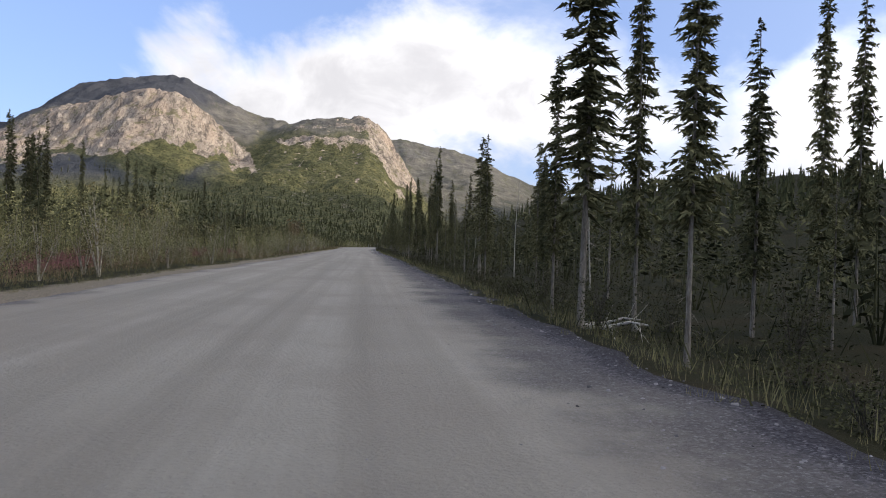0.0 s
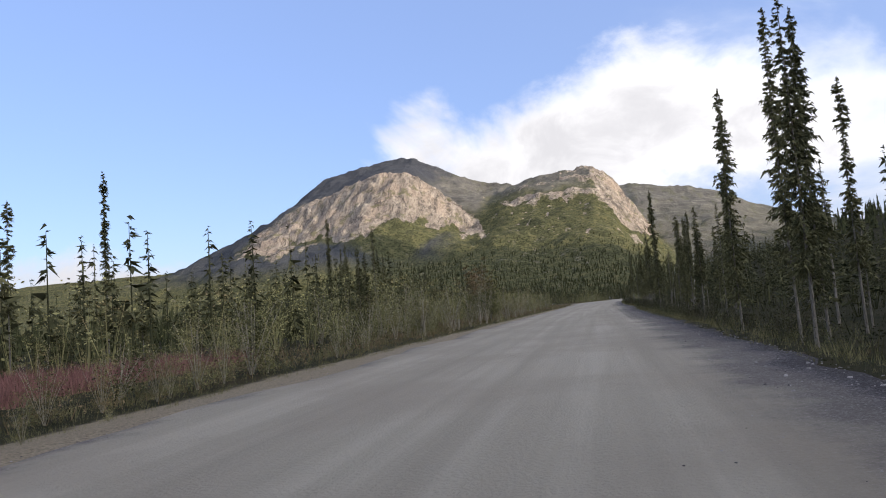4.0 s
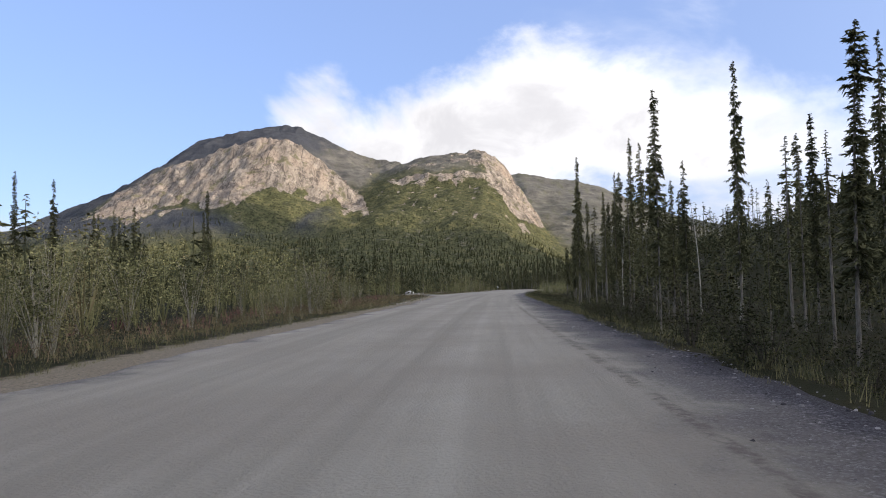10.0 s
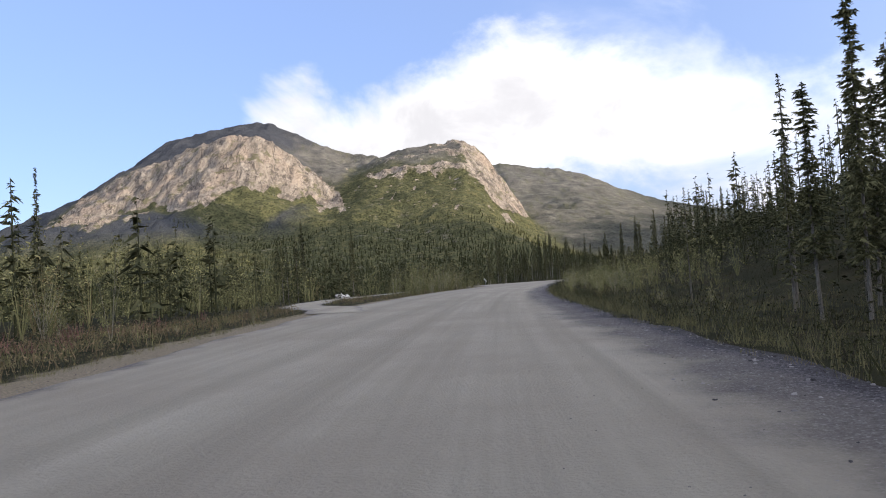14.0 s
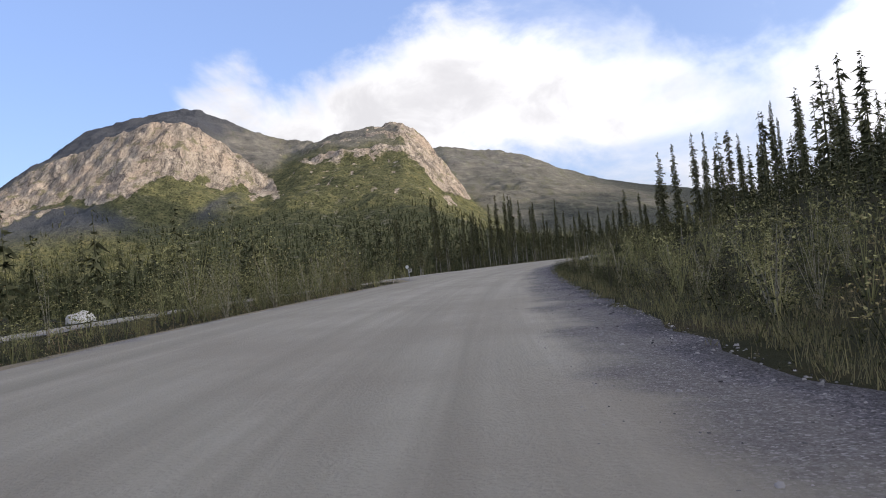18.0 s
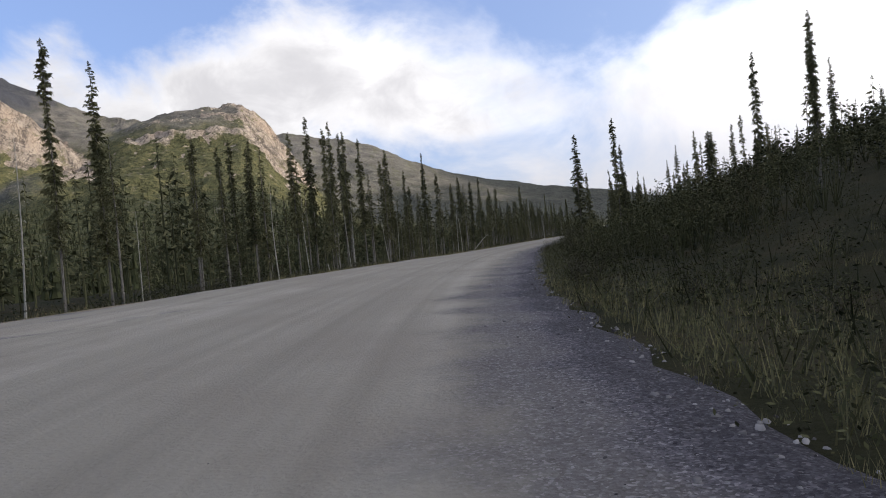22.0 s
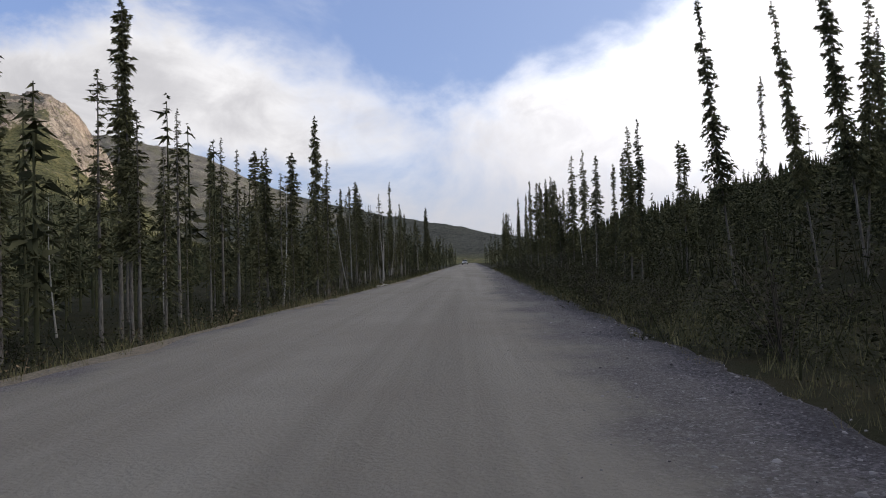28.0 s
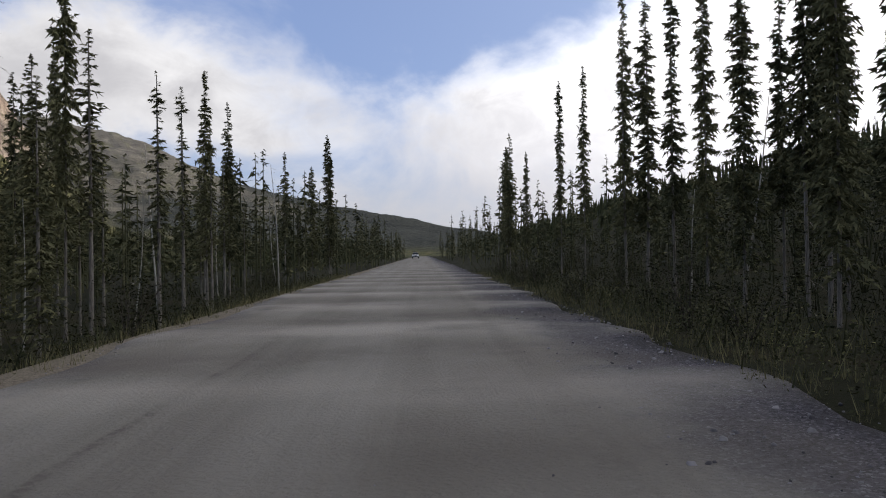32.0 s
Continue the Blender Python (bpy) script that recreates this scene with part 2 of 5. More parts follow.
def road_material(name, tint=1.0):
    m, k, b = material(name, 0.95)
    uv = k.n("ShaderNodeUVMap", uv="lane").outputs[0]           # u along, v across, metres
    pos = place_of(k)
    sep = k.n("ShaderNodeSeparateXYZ")
    k.link(uv, sep.inputs[0])
    u, v = sep.outputs[0], sep.outputs[1]
    comb = k.n("ShaderNodeCombineXYZ")
    k.link(k.math("MULTIPLY", u, 0.018), comb.inputs[0])
    k.link(v, comb.inputs[1])
    streak = k.noise(comb.outputs[0], 1.1, 6.0, 0.62, 0.3)      # wheel-worn bands
    thin = k.noise(comb.outputs[0], 5.0, 3.0, 0.5, 0.2)
    patch = k.noise(pos, 0.28, 5.0, 0.62)
    grit = k.noise(pos, 34.0, 6.0, 0.78)
    pebble = k.voronoi(pos, 24.0)
    coarse = k.voronoi(pos, 9.0)
    packed = k.ramp(streak, (0.34, (0.186, 0.174, 0.153)), (0.50, (0.224, 0.211, 0.186)), (0.66, (0.262, 0.249, 0.222)))
    packed = k.mix(k.math("MULTIPLY", k.smooth(patch, 0.40, 0.66), 0.55), packed, (0.186, 0.168, 0.147))
    packed = k.mix(k.math("MULTIPLY", k.smooth(thin, 0.58, 0.72), 0.10), packed, (0.17, 0.152, 0.135))
    packed = k.mix(k.math("MULTIPLY", k.smooth(grit, 0.50, 0.72), 0.30), packed, (0.31, 0.293, 0.262))
    clod = k.noise(pos, 13.0, 5.0, 0.75)
    loose = k.ramp(clod, (0.33, (0.025, 0.024, 0.028)), (0.46, (0.064, 0.062, 0.069)), (0.58, (0.105, 0.102, 0.111)), (0.70, (0.24, 0.235, 0.245)))
    loose = k.mix(k.math("MULTIPLY", k.smooth(coarse.outputs["Distance"], 0.5, 0.15), 0.25), loose, (0.12, 0.112, 0.11))
    loose = k.mix(k.math("MULTIPLY", k.smooth(k.noise(pos, 70.0, 2.0, 0.5), 0.66, 0.74), 0.6), loose, (0.34, 0.33, 0.325))
    grain = k.voronoi(pos, 52.0)
    cell = k.n("ShaderNodeSeparateColor")
    k.link(grain.outputs["Color"], cell.inputs[0])
    pieces = k.ramp(cell.outputs[0], (0.0, (0.012, 0.012, 0.014)), (0.45, (0.052, 0.052, 0.058)), (0.85, (0.125, 0.122, 0.132)), (1.0, (0.30, 0.295, 0.30)))
    loose = k.mix(0.5, loose, pieces)
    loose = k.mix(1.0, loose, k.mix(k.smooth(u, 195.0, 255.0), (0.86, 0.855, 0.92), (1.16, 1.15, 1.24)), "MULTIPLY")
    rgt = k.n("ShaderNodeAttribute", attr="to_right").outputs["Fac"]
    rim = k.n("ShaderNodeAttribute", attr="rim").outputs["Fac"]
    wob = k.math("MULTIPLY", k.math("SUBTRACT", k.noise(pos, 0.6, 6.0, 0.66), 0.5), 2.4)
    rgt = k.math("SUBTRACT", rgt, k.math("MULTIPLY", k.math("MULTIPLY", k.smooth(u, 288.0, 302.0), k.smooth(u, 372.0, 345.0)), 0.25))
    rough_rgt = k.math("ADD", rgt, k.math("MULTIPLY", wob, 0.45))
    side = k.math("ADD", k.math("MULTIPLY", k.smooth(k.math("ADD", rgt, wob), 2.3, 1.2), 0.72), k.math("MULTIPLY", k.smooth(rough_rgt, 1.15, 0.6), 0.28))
    far_side = k.math("MULTIPLY", k.smooth(k.math("ADD", rim, wob), 0.9, 0.1), 0.75)
    berm = k.n("ShaderNodeAttribute", attr="berm").outputs["Fac"]
    # tyre ruts: distance from the riding line, sway, half width, from, to, weight
    for d0, sway, half, u0, u1, weight in ((1.65, 0.12, 0.075, 85, 195, 0.95), (1.95, 0.1, 0.03, 85, 195, 0.5), (-1.5, 0.15, 0.045, 318, 385, 0.75), (-0.95, 0.2, 0.03, 322, 385, 0.35), (0.5, 0.2, 0.12, 385, 470, 0.3), (-2.6, 0.15, 0.04, 412, 452, 0.75)):
        line = k.math("ADD", d0, k.math("MULTIPLY", k.math("SINE", k.math("MULTIPLY", u, 0.06)), sway))
        line = k.math("ADD", line, k.math("MULTIPLY", k.math("SUBTRACT", k.noise(pos, 1.3, 3.0, 0.6), 0.5), 0.10))
        off = k.math("ABSOLUTE", k.math("SUBTRACT", v, line))
        rut = k.math("MULTIPLY", k.smooth(off, half * 1.5, half * 0.6), k.math("MULTIPLY", k.smooth(u, u0, u0 + 12.0), k.smooth(u, u1, u1 - 12.0)))
        berm = k.math("MAXIMUM", berm, k.math("MULTIPLY", rut, weight))
    berm = k.math("MULTIPLY", berm, k.math("MULTIPLY", k.smooth(k.noise(pos, 1.6, 4.0, 0.7), 0.34, 0.60), k.smooth(k.noise(pos, 9.0, 3.0, 0.65), 0.36, 0.56)))
    packed = k.mix(k.math("MULTIPLY", k.smooth(k.noise(pos, 16.0, 4.0, 0.7), 0.60, 0.70), 0.35), packed, (0.15, 0.135, 0.12))
    col = k.mix(k.math("MAXIMUM", side, far_side), packed, loose)
    # dark gravel along the right edge, with the bank's shade put into its colour
    edge_shade = k.math("MULTIPLY", k.smooth(rough_rgt, 0.85, 0.35), 0.5)
    col = k.mix(edge_shade, col, (0.034, 0.033, 0.038))
    col = k.mix(k.math("MULTIPLY", berm, 0.85), col, (0.095, 0.085, 0.077))
    crest = k.n("ShaderNodeAttribute", attr="crest").outputs["Fac"]
    ripple = k.math("MULTIPLY", k.math("MULTIPLY", crest, k.smooth(k.noise(pos, 0.5, 4.0, 0.6), 0.3, 0.6)), 0.75)
    col = k.mix(k.math("MAXIMUM", ripple, 0.0), col, (0.40, 0.375, 0.33))
    col = k.mix(k.math("MAXIMUM", k.math("MULTIPLY", ripple, -0.8), 0.0), col, (0.10, 0.09, 0.078))
    # road darkens past 310 m: shade of the close forest put into its colour
    forest_shade = k.math("MULTIPLY", k.smooth(u, 310.0, 400.0), 0.20)
    col = k.mix(forest_shade, col, (0.045, 0.040, 0.032))
    col = k.mix(1.0, col, (tint, tint, tint), "MULTIPLY")
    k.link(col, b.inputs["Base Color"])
    h = k.math("ADD", k.math("MULTIPLY", grit, 0.7), k.math("MULTIPLY", pebble.outputs["Distance"], 0.5))
    h = k.math("ADD", h, k.math("MULTIPLY", k.math("MULTIPLY", k.math("ADD", clod, k.math("MULTIPLY", cell.outputs[0], 0.5)), side), 1.9))
    k.link(k.bump(h, 0.8, 0.04), b.inputs["Normal"])
    return m


def soil_material():
    m, k, b = material("verge_soil", 0.97)
    pos = place_of(k)
    a = k.noise(pos, 0.5, 5.0, 0.6)
    g = k.noise(pos, 14.0, 5.0, 0.7)
    col = k.ramp(a, (0.30, (0.011, 0.012, 0.007)), (0.50, (0.021, 0.021, 0.012)), (0.70, (0.036, 0.029, 0.018)))
    col = k.mix(k.math("MULTIPLY", g, 0.5), col, (0.020, 0.021, 0.011))
    dirt = k.ramp(k.noise(pos, 22.0, 5.0, 0.7), (0.3, (0.085, 0.072, 0.052)), (0.7, (0.23, 0.198, 0.155)))
    bare = k.n("ShaderNodeAttribute", attr="bare").outputs["Fac"]
    bare = k.smooth(k.math("ADD", bare, k.math("MULTIPLY", k.math("SUBTRACT", k.noise(pos, 0.9, 5.0, 0.65), 0.5), 1.2)), 0.35, 0.75)
    col = k.mix(bare, col, dirt)
    k.link(col, b.inputs["Base Color"])
    k.link(k.bump(g, 0.8, 0.06), b.inputs["Normal"])
    return m


def mountain_material():
    m, k, b = material("mountain_side", 0.95)
    pos = place_of(k)
    rock = k.n("ShaderNodeAttribute", attr="rock").outputs["Fac"]
    tundra = k.n("ShaderNodeAttribute", attr="tundra").outputs["Fac"]

    def turned(scale, angle):
        mp = k.n("ShaderNodeMapping")
        mp.inputs["Scale"].default_value = scale
        mp.inputs["Rotation"].default_value = (0.0, angle, 0.0)
        k.link(pos, mp.inputs["Vector"])
        return mp.outputs[0]

    crack = k.noise(turned((1.0, 0.4, 0.45), 0.6), 0.045, 12.0, 0.74, 0.9)
    fine = k.noise(pos, 0.22, 6.0, 0.65)
    grainy = k.noise(pos, 0.55, 4.0, 0.7)
    # bare rock: warm slabs, long slanting joints, dark overhangs, a little scrub on the ledges
    stone = k.ramp(crack, (0.30, (0.11, 0.095, 0.083)), (0.43, (0.215, 0.186, 0.157)), (0.55, (0.325, 0.282, 0.236)), (0.70, (0.45, 0.40, 0.34)))
    stone = k.mix(k.math("MULTIPLY", k.smooth(k.noise(pos, 0.012, 4.0, 0.6), 0.46, 0.60), 0.5), stone, (0.38, 0.30, 0.235))
    for angle, scale, wide, weight in ((0.75, 0.022, 0.034, 0.95), (-0.5, 0.042, 0.024, 0.7), (0.3, 0.075, 0.03, 0.6)):
        joint = k.noise(turned((1.0, 0.35, 0.28), angle), scale, 5.0, 0.6, 0.7)
        line = k.smooth(k.math("ABSOLUTE", k.math("SUBTRACT", joint, 0.5)), wide, 0.0)
        stone = k.mix(k.math("MULTIPLY", k.math("MULTIPLY", line, k.smooth(fine, 0.35, 0.55)), weight), stone, (0.075, 0.066, 0.062))
    stone = k.mix(k.math("MULTIPLY", k.smooth(fine, 0.53, 0.64), 0.45), stone, (0.17, 0.135, 0.11))
    stone = k.mix(k.math("MULTIPLY", k.smooth(grainy, 0.45, 0.34), 0.5), stone, (0.10, 0.088, 0.076))
    stone = k.mix(k.math("MULTIPLY", k.smooth(k.noise(pos, 0.03, 8.0, 0.74), 0.55, 0.61), 0.8), stone, (0.125, 0.118, 0.066))
    # green lower slope: brush, thin scree, single small spruces
    spots = k.noise(pos, 0.06, 7.0, 0.7)
    scree = k.noise(pos, 0.037, 8.0, 0.75)
    wood = k.ramp(spots, (0.34, (0.038, 0.042, 0.024)), (0.48, (0.074, 0.076, 0.038)), (0.66, (0.125, 0.117, 0.058)))
    wood = k.mix(k.math("MULTIPLY", k.smooth(fine, 0.58, 0.7), 0.4), wood, (0.16, 0.14, 0.075))
    for scale, wide, weight in ((0.16, 0.50, 0.8), (0.34, 0.40, 0.6)):
        firs = k.voronoi(pos, scale)
        wood = k.mix(k.math("MULTIPLY", k.smooth(firs.outputs["Distance"], wide, wide * 0.45), weight), wood, (0.026, 0.031, 0.017))
    wood = k.mix(k.math("MULTIPLY", k.smooth(scree, 0.58, 0.65), 0.5), wood, (0.21, 0.19, 0.155))
    wood = k.mix(k.math("MULTIPLY", k.smooth(grainy, 0.56, 0.66), 0.4), wood, (0.19, 0.18, 0.085))
    # heights: grey talus, moss in streaks down the slope, haze put into the grey
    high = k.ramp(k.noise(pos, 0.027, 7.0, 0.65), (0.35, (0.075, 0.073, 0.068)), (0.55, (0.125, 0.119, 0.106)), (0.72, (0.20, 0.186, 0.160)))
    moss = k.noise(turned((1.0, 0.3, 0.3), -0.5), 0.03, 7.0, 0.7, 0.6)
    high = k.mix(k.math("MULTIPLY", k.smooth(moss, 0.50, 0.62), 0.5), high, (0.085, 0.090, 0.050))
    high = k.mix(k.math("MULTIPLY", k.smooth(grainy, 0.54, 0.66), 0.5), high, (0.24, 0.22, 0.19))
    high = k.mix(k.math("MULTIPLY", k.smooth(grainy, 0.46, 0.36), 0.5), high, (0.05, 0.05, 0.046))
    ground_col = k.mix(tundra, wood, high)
    # shade on the dome's left flank put into the colour
    flank_shade = k.ramp(grainy, (0.38, (0.026, 0.030, 0.040)), (0.64, (0.070, 0.075, 0.088)))
    ground_col = k.mix(k.math("MULTIPLY", k.n("ShaderNodeAttribute", attr="scree").outputs["Fac"], 0.92), ground_col, flank_shade)
    # far ridge's forest, with cloud shade and haze put into its dark colour
    woods = k.n("ShaderNodeAttribute", attr="woods").outputs["Fac"]
    trees = k.ramp(k.voronoi(pos, 0.13).outputs["Distance"], (0.25, (0.018, 0.022, 0.022)), (0.7, (0.042, 0.047, 0.044)))
    ground_col = k.mix(k.math("MULTIPLY", woods, 0.92), ground_col, trees)
    edge = k.math("ADD", k.math("MULTIPLY", k.math("SUBTRACT", spots, 0.5), 1.5), k.math("MULTIPLY", k.math("SUBTRACT", scree, 0.5), 1.3))
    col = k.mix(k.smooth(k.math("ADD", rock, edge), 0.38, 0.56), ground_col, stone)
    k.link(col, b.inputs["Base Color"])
    k.link(k.bump(k.math("ADD", k.math("MULTIPLY", crack, k.math("ADD", 0.35, k.math("MULTIPLY", rock, 0.65))), k.math("MULTIPLY", fine, 0.35)), 1.0, 10.0), b.inputs["Normal"])
    return m


M_ROAD, M_TRACK, M_SOIL, M_MOUNT = road_material("gravel_road"), road_material("side_track_gravel", 1.1), soil_material(), mountain_material()


def stone_material(name, a, c):
    m, k, b = material(name, 0.9)
    rnd = k.n("ShaderNodeNewGeometry").outputs["Random Per Island"]
    obr = k.n("ShaderNodeObjectInfo").outputs["Random"]
    n = k.noise(k.n("ShaderNodeTexCoord").outputs["Object"], 30.0, 4.0)
    f = k.math("FRACT", k.math("ADD", k.math("ADD", rnd, obr), k.math("MULTIPLY", n, 0.3)))
    k.link(k.ramp(f, (0.0, a), (1.0, c)), b.inputs["Base Color"])
    return m


M_STONE = stone_material("shoulder_stone", (0.026, 0.025, 0.029), (0.24, 0.235, 0.245))

# ---- road line, by arc length ----
TURNS = ((-200, 2.1), (0, 2.13), (21, 1.33), (42, .7), (63, 1.32), (85, 2.02), (108, 1.79), (130, 1.35), (160, .97), (189, .4), (202, -.39), (214, -1.19), (226, -1.58), (238, -2.13), (251, -3.43), (264, -5.28), (277, -7.48), (290, -10.07), (303, -13.06), (316, -16.17), (329, -19.1), (343, -21.91), (356, -24.55), (369, -26.54), (383, -27.63), (411, -28.2), (437, -28.44), (1200, -28.44))
# metres from the riding line to the road's left and right edge, by arc length
LEFT_EDGE = ((0, 6.2), (90, 6.1), (150, 6.0), (196, 6.3), (230, 8.0), (298, 8.0), (303, 9.6), (308, 13.0), (314, 11.8), (322, 9.5), (338, 7.6), (358, 6.1), (390, 5.4), (408, 4.9), (425, 4.5), (900, 4.4))
RIGHT_EDGE = ((0, 3.1), (120, 3.2), (138, 3.9), (150, 3.4), (200, 3.5), (245, 2.7), (275, 2.5), (292, 2.1), (304, 1.65), (318, 1.4), (334, 2.1), (350, 2.1), (390, 2.3), (422, 2.45), (446, 2.7), (900, 3.0))
S0, S1 = -120, 900
_s = np.arange(S0, S1 + 1, 1.0)
_h = np.radians(np.interp(_s, *zip(*TURNS)))
_h = np.convolve(np.pad(_h, 4, mode="edge"), np.ones(9) / 9, "valid")
_i0 = int(-S0)
LX = np.cumsum(-np.sin(_h))
LY = np.cumsum(np.cos(_h))
LX, LY = LX - LX[_i0], LY - LY[_i0]


def along(s, d):
    """World x, y of the point s metres along the road and d metres right of the riding line."""
    hx = np.interp(s, _s, _h)
    return np.interp(s, _s, LX) + d * np.cos(hx), np.interp(s, _s, LY) + d * np.sin(hx)


def lane_of(x, y):
    """The nearest s and signed d of world points."""
    x, y = np.atleast_1d(np.asarray(x, float)), np.atleast_1d(np.asarray(y, float))
    s, d = np.empty(len(x)), np.empty(len(x))
    for a in range(0, len(x), 4000):
        xx, yy = x[a:a + 4000, None], y[a:a + 4000, None]
        i = ((xx - LX[None, ::2]) ** 2 + (yy - LY[None, ::2]) ** 2).argmin(1) * 2
        s[a:a + 4000] = _s[i]
        d[a:a + 4000] = (x[a:a + 4000] - LX[i]) * np.cos(_h[i]) + (y[a:a + 4000] - LY[i]) * np.sin(_h[i])
    return s, d


def vnoise(x, y, seed=0):
    """Smooth value noise in the plane, -1 to 1."""
    xi, yi = np.floor(x).astype(np.int64), np.floor(y).astype(np.int64)
    fx, fy = x - xi, y - yi
    fx, fy = fx * fx * (3 - 2 * fx), fy * fy * (3 - 2 * fy)

    def hsh(a, b):
        n = (a * 374761393 + b * 668265263 + seed * 974634777) & 0xFFFFFFFF
        n = ((n ^ (n >> 13)) * 1274126177) & 0xFFFFFFFF
        return ((n ^ (n >> 16)) & 0xFFFF) / 32767.5 - 1.0

    a = hsh(xi, yi) * (1 - fx) + hsh(xi + 1, yi) * fx
    b = hsh(xi, yi + 1) * (1 - fx) + hsh(xi + 1, yi + 1) * fx
    return a * (1 - fy) + b * fy


def fbm(x, y, octaves=4, seed=0, gain=0.5):
    v, amp = 0.0, 1.0
    for o in range(octaves):
        v = v + amp * vnoise(x * 2 ** o + 17.3 * o, y * 2 ** o - 9.1 * o, seed + o)
        amp *= gain
    return v


def step(v, lo, hi):
    u = np.clip((v - lo) / (hi - lo), 0, 1)
    return u * u * (3 - 2 * u)


def left_edge(s):
    return np.interp(s, *zip(*LEFT_EDGE))


def right_edge(s):
    return np.interp(s, *zip(*RIGHT_EDGE))


def track_line(s):
    """Middle of the side track that swings out to the left of the road."""
    return np.interp(s, (230, 237, 246, 262, 292, 306, 320), (-6.5, -8.5, -13.5, -16.5, -16.0, -12.0, -7.0))


def bank(s):
    return 0.03 * step(s, 205, 250) * (1 - step(s, 335, 375))


def land(s, d):
    """Height of the ground in road coordinates."""
    s, d = np.asarray(s, float), np.asarray(d, float)
    le, re = left_edge(s), right_edge(s)
    z = -bank(s) * np.clip(d, -10, 4)
    z = z + 0.03 * np.exp(-((d - 1.55 - 0.12 * np.sin(s * 0.05)) / 0.2) ** 2) * step(s, 80, 105) * (1 - step(s, 175, 200))
    left = np.clip(-d - le, 0, None)
    track = step(s, 226, 236) * (1 - step(s, 314, 328)) * (1 - step(np.abs(d - track_line(s)), 3.0, 7.0))
    drop = 0.18 + 0.25 * step(s, 225, 260) + 0.2 * step(s, 330, 370)
    z = z - step(left, 0.1, 2.4) * drop * (1 - 0.8 * track)
    z = z - step(left, 8, 60) * 1.0
    right = np.clip(d - re, 0, None)
    hill = step(s, 150, 250)
    z = z - step(right, 0.2, 1.8) * 0.35 * (1 - 0.6 * hill)
    foot = 20 - 17 * hill + 1.0 * step(s, 345, 400) + 3.0 * step(s, 430, 470)
    up = np.clip(right - foot, 0, None)
    z = z + (0.235 + 0.055 * hill) * (np.sqrt(up * up + 9) - 3) * (1 - 0.2 * step(up, 60, 130))
    rough = np.where(d < 0, step(left, 0.6, 6), step(right, 0.6, 6)) * (1 - track)
    z = z + rough * (0.16 * fbm(s / 5, d / 5, 3, 5) + 0.7 * step(np.abs(d), 14, 40) * fbm(s / 28, d / 28, 3, 9))
    return z


def mesh_from(name, verts, faces, mat, smooth=True):
    me = bpy.data.meshes.new(name)
    verts = np.asarray(verts, np.float32)
    faces = np.asarray(faces, np.int32)
    n = faces.shape[1]
    me.vertices.add(len(verts))
    me.vertices.foreach_set("co", verts.ravel())
    me.loops.add(faces.size)
    me.loops.foreach_set("vertex_index", faces.ravel())
    me.polygons.add(len(faces))
    me.polygons.foreach_set("loop_start", np.arange(0, faces.size, n, dtype=np.int32))
    me.polygons.foreach_set("loop_total", np.full(len(faces), n, np.int32))
    if smooth:
        me.polygons.foreach_set("use_smooth", np.ones(len(faces), bool))
    me.update(calc_edges=True)
    me.validate()
    if mat is not None:
        me.materials.append(mat)
    return me


def grid_faces(nr, nc):
    i = (np.arange(nr - 1)[:, None] * nc + np.arange(nc - 1)[None, :]).ravel()
    return np.stack([i, i + nc, i + nc + 1, i + 1], 1)


